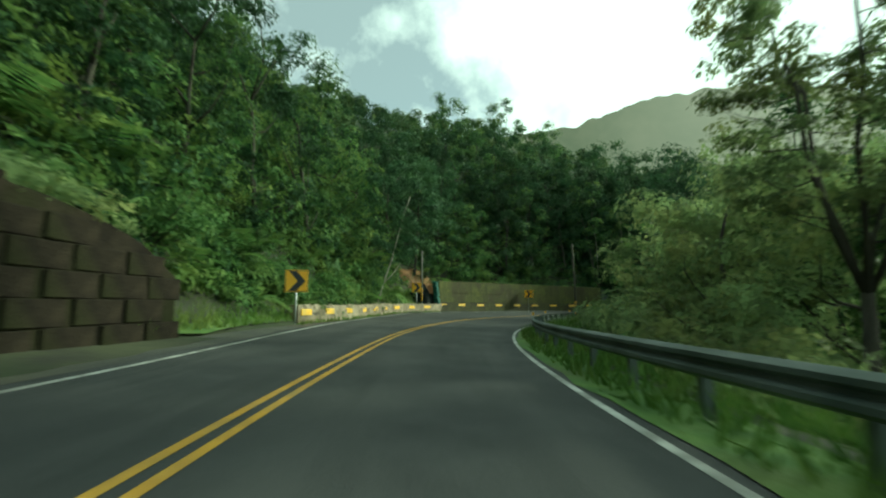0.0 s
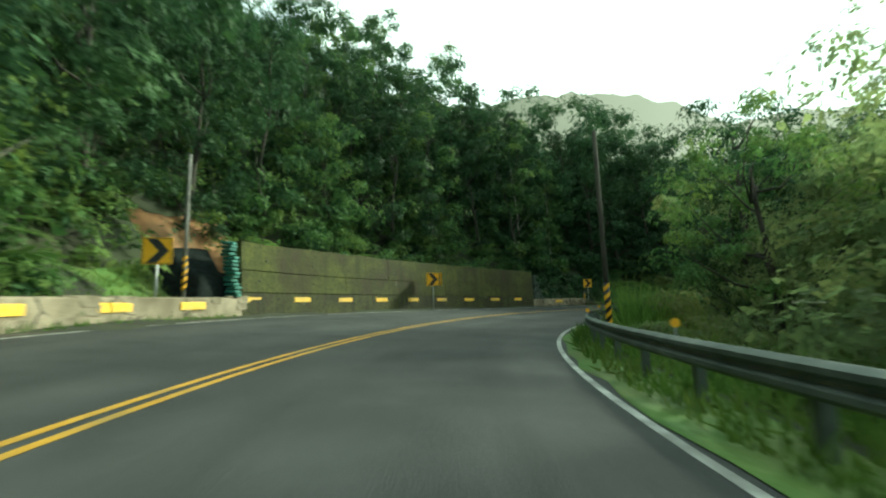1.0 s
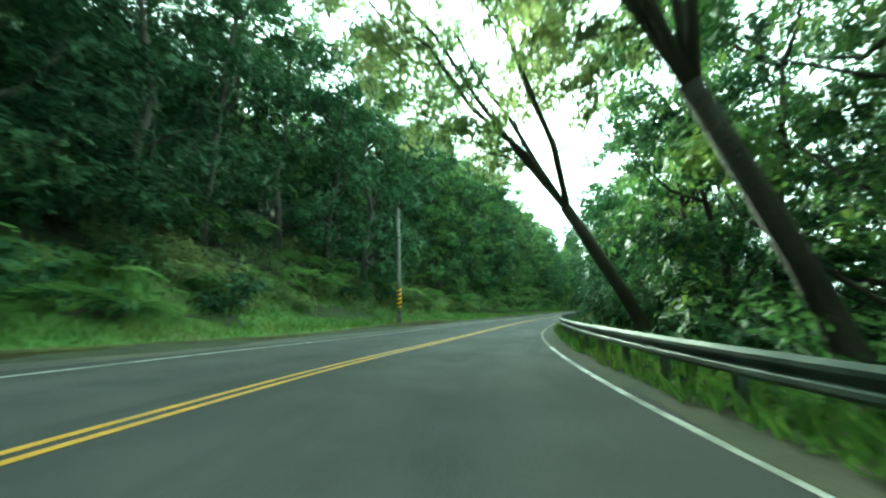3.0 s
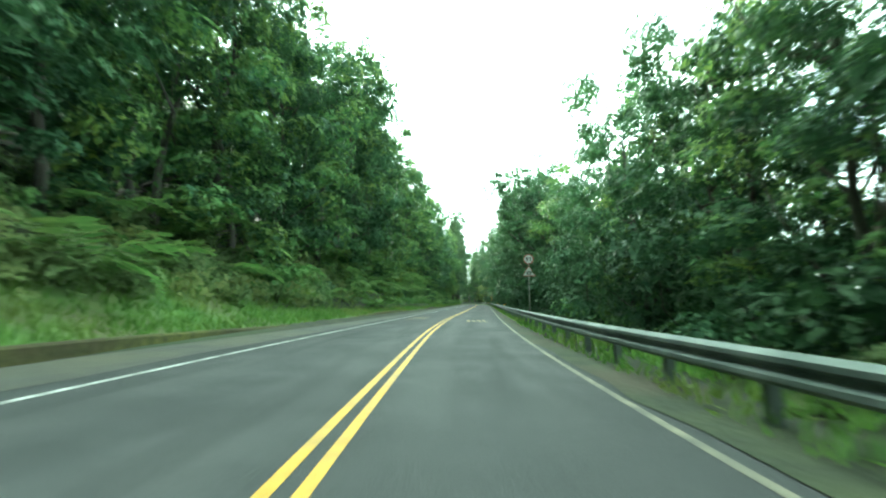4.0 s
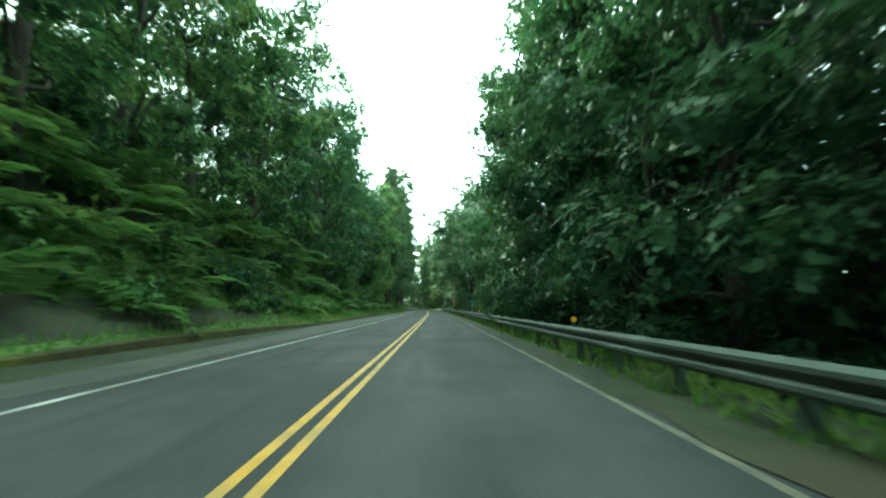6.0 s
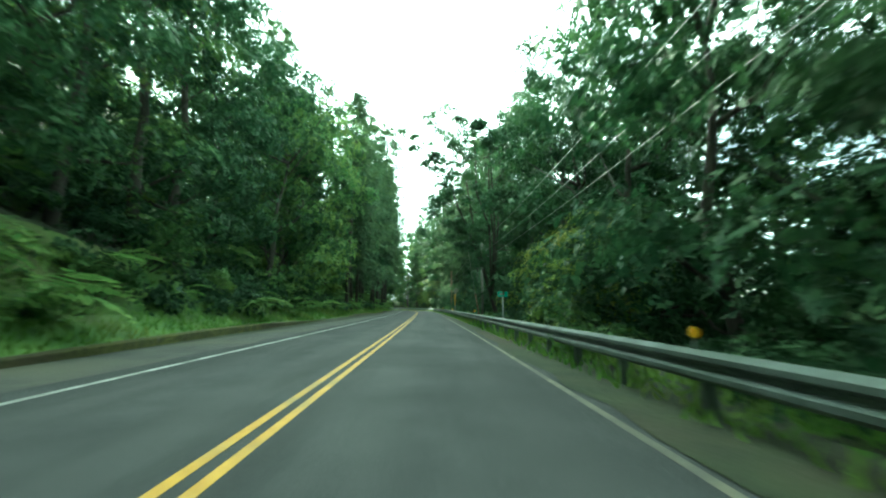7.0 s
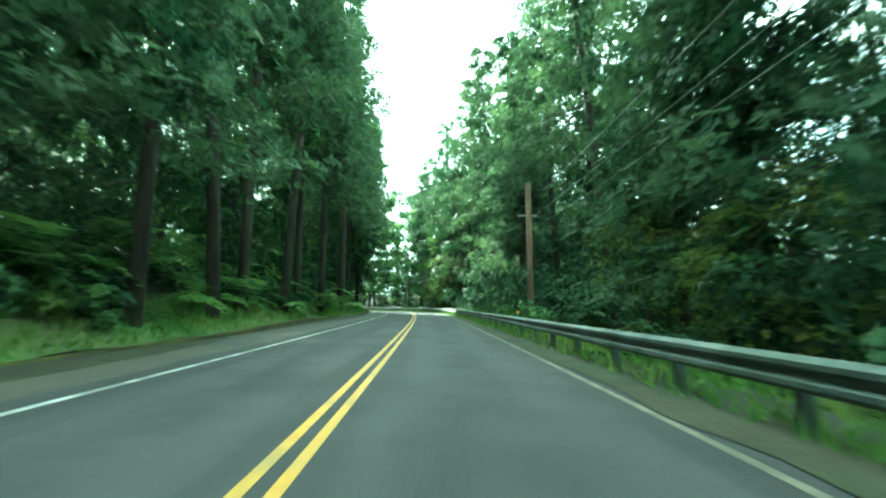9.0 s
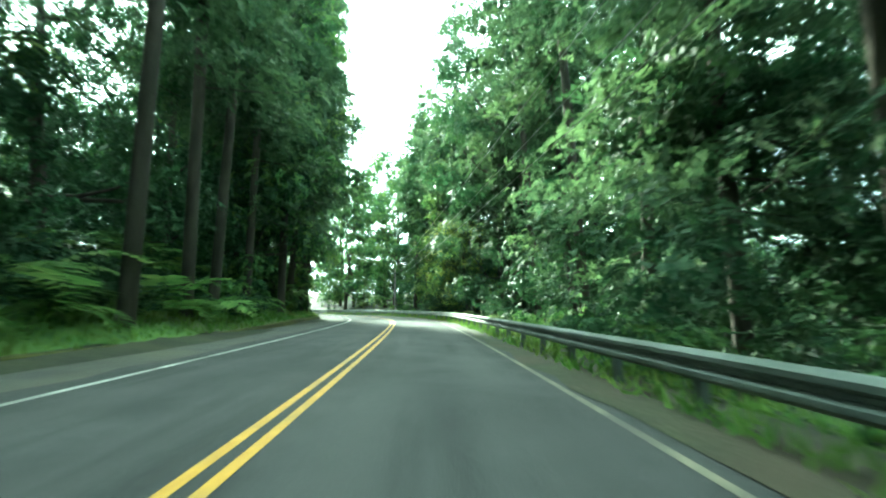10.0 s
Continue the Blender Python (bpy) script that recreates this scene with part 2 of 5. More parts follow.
def asphalt():
    """Road surface: polished wheel tracks along the lanes, streaks, patches and fine aggregate."""
    m, nodes, links, bsdf = material("asphalt", 0.58)
    uv = nodes.new("ShaderNodeTexCoord")
    sep = nodes.new("ShaderNodeSeparateXYZ")
    links.new(uv.outputs["UV"], sep.inputs["Vector"])
    wave = nodes.new("ShaderNodeMath")
    wave.operation = "MULTIPLY"
    wave.inputs[1].default_value = 4 * math.pi
    links.new(sep.outputs["X"], wave.inputs[0])
    co = nodes.new("ShaderNodeMath")
    co.operation = "COSINE"
    links.new(wave.outputs["Value"], co.inputs[0])
    track = nodes.new("ShaderNodeMapRange")
    track.inputs["From Min"].default_value, track.inputs["From Max"].default_value = 0.6, -1.0
    track.inputs["To Max"].default_value = 0.75
    links.new(co.outputs["Value"], track.inputs["Value"])
    col = mixed(nodes, links, noise_fac(nodes, links, 1.1, 5), (0.043, 0.045, 0.044), (0.062, 0.064, 0.062))
    col = mixed(nodes, links, track.outputs["Result"], col, (0.068, 0.069, 0.066))
    col = mixed(nodes, links, noise_fac(nodes, links, 1.0, 5, 0.5, 0.72, "UV", (5, 0.12, 1)), col, (0.036, 0.038, 0.037))
    col = mixed(nodes, links, noise_fac(nodes, links, 0.21, 3, 0.48, 0.7), col, (0.04, 0.042, 0.041))
    col = mixed(nodes, links, noise_fac(nodes, links, 85, 2, 0.55, 0.8), col, (0.12, 0.12, 0.115))
    links.new(col, bsdf.inputs["Base Color"])
    rough = nodes.new("ShaderNodeMapRange")
    rough.inputs["To Min"].default_value, rough.inputs["To Max"].default_value = 0.75, 0.9
    links.new(noise_fac(nodes, links, 0.5, 4, 0.3, 0.7), rough.inputs["Value"])
    links.new(rough.outputs["Result"], bsdf.inputs["Roughness"])
    bsdf.inputs["Specular IOR Level"].default_value = 0.14
    bumped(nodes, links, bsdf, noise_fac(nodes, links, 60, 3, 0.2, 0.8), 0.4)
    return m


M_ASPHALT = asphalt()
M_DIRT = surface("gutter_dirt", (0.045, 0.037, 0.025), (0.095, 0.08, 0.056), 3.0, 0.97, c=(0.05, 0.046, 0.026), fine=25, bump=0.7)
# verge with brown earth patches, its colour darkened for shade under the rail
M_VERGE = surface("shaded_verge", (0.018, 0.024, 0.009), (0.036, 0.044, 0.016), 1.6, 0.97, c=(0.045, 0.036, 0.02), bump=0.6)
M_SHOULDER = surface("dirty_shoulder", (0.035, 0.036, 0.032), (0.06, 0.06, 0.048), 1.5, 0.8, c=(0.075, 0.07, 0.045), fine=40, bump=0.4)
M_YELLOW = surface("yellow_road_paint", (0.42, 0.225, 0.018), (0.55, 0.31, 0.028), 6, 0.65, c=(0.3, 0.2, 0.05), fine=60)
M_WHITE = surface("white_road_paint", (0.2, 0.2, 0.18), (0.55, 0.55, 0.51), 3, 0.6, c=(0.12, 0.12, 0.1), fine=60)
M_FADED = surface("faded_road_paint", (0.09, 0.085, 0.065), (0.2, 0.18, 0.12), 3, 0.8, c=(0.08, 0.075, 0.06), fine=60)
M_WORNYELLOW = surface("worn_yellow_paint", (0.055, 0.055, 0.05), (0.34, 0.21, 0.04), 6, 0.75, fine=50, spread=(0.45, 0.66))
# faded red, darkened in colour for the shade on the warning signs
M_RED = surface("faded_dimmed_red", (0.13, 0.025, 0.016), (0.19, 0.04, 0.025), 4, 0.5, fine=20, bump=0.05)
M_GREEN = surface("green_sign_sheeting", (0.015, 0.42, 0.25), (0.02, 0.5, 0.3), 3, 0.4, fine=20, bump=0.02)
# white sheeting dimmed in colour to paint the shade over the warning signs
M_SIGNWHITE = surface("dimmed_white_sign_sheeting", (0.22, 0.23, 0.2), (0.33, 0.33, 0.3), 3, 0.45, fine=20, bump=0.02)
M_SIGNBACK = surface("dull_sign_back", (0.13, 0.12, 0.085), (0.2, 0.18, 0.13), 3, 0.7, 0.0, fine=20, bump=0.05)
M_CLAY = surface("orange_clay", (0.17, 0.085, 0.035), (0.28, 0.145, 0.06), 2.0, 0.97, c=(0.07, 0.055, 0.025), bump=0.8)
M_POLE = surface("weathered_pole", (0.1, 0.095, 0.08), (0.2, 0.19, 0.165), 2.5, 0.9, c=(0.26, 0.25, 0.22), bump=0.4)
M_WIRE = surface("cable", (0.12, 0.12, 0.11), (0.2, 0.2, 0.18), 3, 0.5)
M_RAIL = surface("weathered_zinc", (0.065, 0.085, 0.073), (0.14, 0.16, 0.14), 2.0, 0.66, 0.2, c=(0.042, 0.06, 0.04), fine=20, bump=0.15)
M_WOODPOLE = surface("brown_pole", (0.14, 0.085, 0.05), (0.24, 0.16, 0.1), 3, 0.9, c=(0.1, 0.07, 0.045), bump=0.4, stretch=(1, 1, 0.2))
# pale leaf copy, valley haze put into its colour; also for light-green growth
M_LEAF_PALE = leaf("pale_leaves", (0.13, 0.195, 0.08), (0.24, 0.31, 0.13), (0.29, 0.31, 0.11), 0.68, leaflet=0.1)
M_CONCRETE = cracked(surface("weathered_concrete", (0.22, 0.18, 0.12), (0.36, 0.3, 0.21), 1.6, 0.92, c=(0.1, 0.08, 0.045), fine=18, bump=0.6))
M_RUBBLE = cracked(pieces_of("rubble_facing", ((0.22, 0.185, 0.125), (0.37, 0.31, 0.22), (0.13, 0.105, 0.065), (0.075, 0.065, 0.035)), 2.6))
M_OLDBAG = pieces_of("faded_sandbags", ((0.05, 0.075, 0.062), (0.12, 0.15, 0.125), (0.04, 0.06, 0.045), (0.07, 0.09, 0.06)), 5.0, 0.8)
M_SANDBAG = pieces_of("teal_sandbags", ((0.015, 0.11, 0.085), (0.05, 0.24, 0.19), (0.02, 0.08, 0.06), (0.08, 0.2, 0.15)), 5.0, 0.75)
M_MOSSWALL = stained("mossy_concrete", (0.05, 0.055, 0.009), (0.095, 0.1, 0.014), (0.04, 0.032, 0.011))
M_WALLFOOT = stained("damp_dark_concrete", (0.027, 0.026, 0.009), (0.052, 0.05, 0.013), (0.06, 0.062, 0.013))
M_PALEBARK = surface("pale_bark", (0.22, 0.2, 0.16), (0.36, 0.34, 0.28), 2.0, 0.9, c=(0.12, 0.13, 0.08), bump=0.4, stretch=(1, 1, 0.3))
M_NET = surface("black_netting", (0.006, 0.009, 0.008), (0.016, 0.02, 0.018), 6, 0.85, fine=40, bump=0.5)
M_NET.node_tree.nodes["Principled BSDF"].inputs["Specular IOR Level"].default_value = 0.05
M_STONE = surface("dark_stone", (0.012, 0.01, 0.008), (0.03, 0.024, 0.017), 2.2, 0.97, c=(0.02, 0.022, 0.009), fine=16, bump=0.9)
M_STONE.node_tree.nodes["Principled BSDF"].inputs["Specular IOR Level"].default_value = 0.08
M_SIGN = surface("yellow_sign_sheeting", (0.85, 0.42, 0.01), (0.9, 0.47, 0.02), 1.5, 0.45, fine=30, bump=0.02)
M_PATCH = surface("yellow_wall_paint", (0.75, 0.42, 0.02), (0.85, 0.5, 0.05), 5, 0.6, c=(0.5, 0.34, 0.08), fine=30, bump=0.15)
M_BLACK = surface("black_paint", (0.012, 0.012, 0.012), (0.03, 0.03, 0.028), 5, 0.5, fine=30, bump=0.05)
M_STEEL = surface("galvanised_steel", (0.3, 0.31, 0.3), (0.42, 0.43, 0.42), 3, 0.45, 0.7, fine=30, bump=0.05)


# ---- mesh helpers ----
def mesh_of(name, verts, faces, mat, smooth=False):
    me = bpy.data.meshes.new(name)
    me.from_pydata([tuple(map(float, v)) for v in verts], [], faces)
    me.materials.append(mat)
    if smooth:
        me.polygons.foreach_set("use_smooth", [True] * len(me.polygons))
    return me


def kites(name, centre, along, across, mat, corners=3, core=None):
    """One mesh of many pointed leaves: arrays of centres, half-length and half-width vectors. core: triangles of the
    leaves deep inside, mostly coloured dark to paint the shade there.
    """
    n = len(centre)
    v = np.empty((n, corners, 3), np.float32)
    if corners == 4:
        v[:, 0], v[:, 2] = centre - along, centre + along
        v[:, 1], v[:, 3] = centre + across - along * 0.15, centre - across - along * 0.15
    else:
        v[:, 0], v[:, 1], v[:, 2] = centre + along, centre + across - along * 0.7, centre - across - along * 0.55
    if core is not None:
        v = np.concatenate([v, core.astype(np.float32)])
        n = len(v)
    me = bpy.data.meshes.new(name)
    me.vertices.add(corners * n)
    me.vertices.foreach_set("co", v.ravel())
    me.loops.add(corners * n)
    me.loops.foreach_set("vertex_index", np.arange(corners * n, dtype=np.int32))
    me.polygons.add(n)
    me.polygons.foreach_set("loop_start", np.arange(0, corners * n, corners, dtype=np.int32))
    me.polygons.foreach_set("loop_total", np.full(n, corners, np.int32))
    me.update(calc_edges=True)
    me.materials.append(mat)
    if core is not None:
        # inner leaves take the dark leaf colour, painting in the crown's deep shade
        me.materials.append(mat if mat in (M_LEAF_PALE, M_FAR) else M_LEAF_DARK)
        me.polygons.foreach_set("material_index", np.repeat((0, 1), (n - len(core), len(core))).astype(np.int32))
    return me


def part(name, data, parent=None, label=""):
    ob = new(name, data)
    if parent:
        ob.parent = parent
    return tagged(ob, label) if label else ob


def unit(v):
    return v / np.maximum(np.linalg.norm(v, axis=-1, keepdims=True), 1e-9)


def tube(points, radii, sides=8):
    """Verts and faces of a tapered tube along points."""
    pts = np.array(points, float)
    verts, faces = [], []
    for i, p in enumerate(pts):
        d = unit(pts[min(i + 1, len(pts) - 1)] - pts[max(i - 1, 0)])
        a = unit(np.cross(d, (0.3, 0.9, 0.1) if abs(d[2]) > 0.9 else (0, 0, 1)))
        b = np.cross(d, a)
        for k in range(sides):
            w = 2 * math.pi * k / sides
            verts.append(p + radii[i] * (a * math.cos(w) + b * math.sin(w)))
        if i:
            o = (i - 1) * sides
            faces += [(o + k, o + (k + 1) % sides, o + sides + (k + 1) % sides, o + sides + k) for k in range(sides)]
    faces += [tuple(range(sides))[::-1], tuple(len(verts) - sides + k for k in range(sides))]
    return verts, faces


def joined(pieces):
    verts, faces = [], []
    for v, f in pieces:
        o = len(verts)
        verts += list(v)
        faces += [tuple(i + o for i in q) for q in f]
    return verts, faces


def box_geo(x0, x1, y0, y1, z0, z1):
    v = [(x, y, z) for z in (z0, z1) for x, y in ((x0, y0), (x1, y0), (x1, y1), (x0, y1))]
    return v, [(3, 2, 1, 0), (4, 5, 6, 7), (0, 1, 5, 4), (1, 2, 6, 5), (2, 3, 7, 6), (3, 0, 4, 7)]


def bevelled(name, geo, mat, width=0.02, segments=2):
    bm = bmesh.new()
    vs = [bm.verts.new(v) for v in geo[0]]
    for f in geo[1]:
        bm.faces.new([vs[i] for i in f])
    bm.normal_update()
    bmesh.ops.bevel(bm, geom=list(bm.edges), offset=width, segments=segments, affect="EDGES", profile=0.6)
    me = bpy.data.meshes.new(name)
    bm.to_mesh(me)
    bm.free()
    me.materials.append(mat)
    return me


def ribbon(s0, s1, u0, u1, z=0.0, step=1.0, cuts=1, wobble=0.0, seed=1):
    """A strip of the road plane between the lines u0(s) and u1(s)."""
    ss = np.arange(s0, s1 + step / 2, step)
    rng = np.random.RandomState(seed)
    verts, faces = [], []
    for i, s in enumerate(ss):
        a, b = float(u0(s)), float(u1(s))
        for k in range(cuts + 1):
            u = a + (b - a) * k / cuts + (rng.uniform(-wobble, wobble) if wobble else 0)
            verts.append(spot(s, u, z))
        if i:
            o = (i - 1) * (cuts + 1)
            faces += [(o + k, o + k + 1, o + cuts + 2 + k, o + cuts + 1 + k) for k in range(cuts)]
    return verts, faces


def line(keys):
    return lambda s: spline(keys, s)


S_END = s_at(14.5)
U_YELLOW = line([(-70, -1.6), (0, -1.75), (8, -1.9), (15, -2.2), (24, -2.65), (31, -3.1), (40, -3.4), (45, -3.65), (55, -4.2), (60, -4.3),
                 (68, -3.8), (78, -2.7), (90, -1.3), (97, -1.0), (102, -0.98), (115, -1.25), (126, -1.4), (420, -1.4)])
U_RIGHT = line([(-70, 1.9), (0, 2.0), (45, 1.9), (55, 2.2), (68, 2.5), (80, 2.3), (95, 1.95), (420, 1.9)])
U_LEFT = line([(-70, -4.6), (0, -4.6), (6, -4.7), (14, -5.4), (18, -6.0), (25, -7.2), (29, -8.0), (33, -9.0), (38, -9.65), (43, -9.8),
               (50, -9.3), (56, -8.8), (62, -8.1), (68, -7.6), (80, -6.2), (92, -5.0), (105, -4.6), (420, -4.5)])
# foot of the barrier, the wall and the bank on the uphill side
U_FOOT = line([(-70, -6.6), (0, -6.6), (10, -6.5), (17.6, -6.75), (23, -7.2), (28, -8.2), (33, -9.7), (38, -10.35), (41, -10.55), (48.6, -10.1),
               (54, -9.7), (62, -8.75), (68, -8.7), (76, -8.3), (90, -7.3), (105, -7.0), (420, -7.0)])
RAIL_Z = line([(-70, 0.1), (80, 0.1), (110, 0.0), (420, 0.0)])
U_RAIL = line([(-70, 2.8), (0, 2.85), (45, 2.8), (55, 3.0), (68, 3.3), (80, 3.1), (95, 2.85), (420, 2.8)])


# ---- ground ----
def rise(s, d):
    """Height of the uphill ground d metres beyond the foot of the bank."""
    steep = spline([(-80, 1.1), (30, 1.3), (70, 1.3), (100, 0.85), (200, 0.75), (225, 0.45), (420, 0.4)], s)
    top = spline([(-80, 70), (60, 72), (180, 60), (212, 40), (236, 14), (420, 10)], s)
    d = np.maximum(d, 0)
    z = 0.35 * np.minimum(d, 1.6) + steep * np.maximum(d - 1.6, 0)
    # a steep cut in the bank along the straight
    z = z + spline([(-80, 0), (122, 0), (138, 2.0), (182, 1.8), (205, 0), (420, 0)], s) * np.clip((d - 2.0) / 1.5, 0, 1) * np.clip((11 - d) / 7, 0, 1)
    return top * (1 - np.exp(-z / top))


def fall(s, d):
    d = np.maximum(d, 0)
    drop = np.minimum(0.12 * np.minimum(d, 2) + 0.55 * np.maximum(d - 2, 0), 14 + 0.02 * d)
    return -drop * spline([(-80, 1), (270, 1), (292, -0.25), (420, -0.3)], s)


def around(x, y):
    """(s, u) of a world place."""
    x, y = np.atleast_1d(x), np.atleast_1d(y)
    px, py, ps, ph = XX[::10], YY[::10], SS[::10], HH[::10]
    i = np.argmin((x[:, None] - px) ** 2 + (y[:, None] - py) ** 2, axis=1)
    dx, dy = x - px[i], y - py[i]
    return ps[i] + dx * np.sin(ph[i]) + dy * np.cos(ph[i]), dx * np.cos(ph[i]) - dy * np.sin(ph[i])


def ground_z(s, u):
    left, right = U_FOOT(s), U_RAIL(s) + 0.4
    base = -bank(s) * np.clip(u, -12, 4)
    z = np.where(u < left, base + rise(s, left - u), np.where(u > right, base + fall(s, u - right), base - 0.06))
    return z


def build_ground():
    def axis(lo, hi, fine0, fine1, step):
        mid = np.arange(fine0, fine1, step)
        a = fine0 - np.cumsum(np.geomspace(step, 160, 26))
        b = fine1 + np.cumsum(np.geomspace(step, 160, 26))
        return np.r_[a[::-1], mid, b]
    gx, gy = axis(0, 0, -45, 300, 2.2), axis(0, 0, -60, 130, 2.0)
    mx, my = np.meshgrid(gx, gy, indexing="ij")
    z = np.empty(mx.size)
    fx, fy = mx.ravel(), my.ravel()
    for k in range(0, fx.size, 8000):
        s, u = around(fx[k:k + 8000], fy[k:k + 8000])
        z[k:k + 8000] = ground_z(s, u)
    z += np.where(np.abs(z) > 1.5, 0.25 * np.sin(fx * 0.31) * np.sin(fy * 0.27 + 1), 0)
    ny = len(gy)
    idx = np.arange(mx.size).reshape(mx.shape)
    quads = np.stack([idx[:-1, :-1], idx[1:, :-1], idx[1:, 1:], idx[:-1, 1:]], -1).reshape(-1, 4)
    me = mesh_of("ground", np.c_[fx, fy, z], [tuple(q) for q in quads.tolist()], M_SOIL, True)
    return tagged(new("ground", me), "dark forest soil rising steeply beside the road", "ground", kind="structure")


build_ground()


def build_road():
    cuts = 16
    me = mesh_of("road", *ribbon(-70, S_END, lambda s: U_FOOT(s) - 0.3, lambda s: U_RIGHT(s) + 0.35, 0.0, 1.5, cuts), M_ASPHALT)
    # across in lanes (0 to 1 right of the centre line, -1 to 0 left of it), along in metres
    s = np.repeat(np.arange(-70, S_END + 0.75, 1.5), cuts + 1)
    k = np.tile(np.arange(cuts + 1) / cuts, len(s) // (cuts + 1))
    left, right, mid = U_FOOT(s) - 0.3, U_RIGHT(s) + 0.35, U_YELLOW(s)
    u = left + (right - left) * k - mid
    lane = np.where(u > 0, u / (U_RIGHT(s) - mid), u / (mid - U_LEFT(s)))
    idx = np.empty(len(me.loops), np.int32)
    me.loops.foreach_get("vertex_index", idx)
    me.uv_layers.new(name="lanes").data.foreach_set("uv", np.c_[lane[idx], s[idx]].astype(np.float32).ravel())
    return tagged(new("road", me), "grey asphalt mountain road, slightly damp and worn", "road", kind="structure")


build_road()


def paint(name, data, label):
    return tagged(new(name, data), label, "road marking", kind="structure")


for k, off in enumerate((-0.11, 0.11)):
    paint("center_line", mesh_of("center_line", *ribbon(-70, S_END, lambda s: U_YELLOW(s) + off - 0.05, lambda s: U_YELLOW(s) + off + 0.05, 0.006, 1.0), M_YELLOW),
          "solid yellow line of the double centre marking")
paint("edge_line", mesh_of("edge_line", *ribbon(-70, S_END, lambda s: U_LEFT(s) - 0.06, lambda s: U_LEFT(s) + 0.06, 0.006, 1.0), M_WHITE), "worn white edge line by the shoulder")
paint("edge_line", mesh_of("edge_line", *ribbon(-70, 86, lambda s: U_RIGHT(s) - 0.06, lambda s: U_RIGHT(s) + 0.06, 0.006, 1.0), M_WHITE), "worn white edge line beside the guardrail")
paint("edge_line", mesh_of("edge_line", *ribbon(86, S_END, lambda s: U_RIGHT(s) - 0.05, lambda s: U_RIGHT(s) + 0.05, 0.006, 1.0), M_FADED), "nearly faded edge line dusted with earth")


# strips beside the carriageway
def edge_strip(name, s0, s1, u0, u1, mat, label, category, lift, cuts=2, over=False):
    ss = np.arange(s0, s1, 1.2)
    rng = np.random.RandomState(4)
    verts, faces = [], []
    for i, s in enumerate(ss):
        a, c = float(u0(s)), float(u1(s))
        for k in range(cuts + 1):
            u = a + (c - a) * k / cuts + (rng.uniform(-0.12, 0.12) if k in (0, cuts) else 0)
            p = spot(s, u, lift)
            if over:
                p[2] = float(ground_z(np.array([s]), np.array([u]))[0]) + lift + rng.uniform(0, 0.05)
            verts.append(p)
        if i:
            o = (i - 1) * (cuts + 1)
            faces += [(o + k, o + k + 1, o + cuts + 2 + k, o + cuts + 1 + k) for k in range(cuts)]
    return tagged(new(name, mesh_of(name, verts, faces, mat)), label, category, kind="structure")


edge_strip("shoulder", 74, S_END - 15, lambda s: U_FOOT(s) - 0.05, lambda s: U_LEFT(s) - 0.55, M_SHOULDER, "dark asphalt shoulder with brown dirt patches", "shoulder", 0.006, 4)
edge_strip("gutter", 16, 73, lambda s: U_FOOT(s) - 0.1, lambda s: np.maximum(U_FOOT(s) + 0.14, U_LEFT(s) - 0.22), M_DIRT, "strip of brown dirt at the foot of the roadside walls", "dirt", 0.008, 2)
edge_strip("shoulder", -40, 17, lambda s: U_FOOT(s) - 0.05, lambda s: U_LEFT(s) - 0.35, M_SHOULDER, "dirty shoulder at the foot of the stone wall", "shoulder", 0.006, 3)
edge_strip("verge", -30, 66, lambda s: U_RIGHT(s) + 0.14, lambda s: U_RAIL(s) + 0.55, M_TURF, "grassy verge under the guardrail", "verge", 0.012, 3)
edge_strip("verge", 64.8, S_END - 15, lambda s: U_RIGHT(s) + 0.14, lambda s: U_RAIL(s) + 0.55, M_VERGE, "earthy verge under the guardrail, shade painted into its dark colour", "verge", 0.012, 3)
edge_strip("grass_bank", 9, 40, lambda s: U_FOOT(s) - 2.4, lambda s: U_FOOT(s) - 0.1, M_TURF, "grassy strip at the foot of the slope", "verge", 0.1, 4, True)
edge_strip("grass_bank", 75.0, S_END - 15, lambda s: U_FOOT(s) - 3.4, lambda s: U_FOOT(s) - 0.1, M_TURF, "grassy strip at the foot of the slope", "verge", 0.1, 4, True)


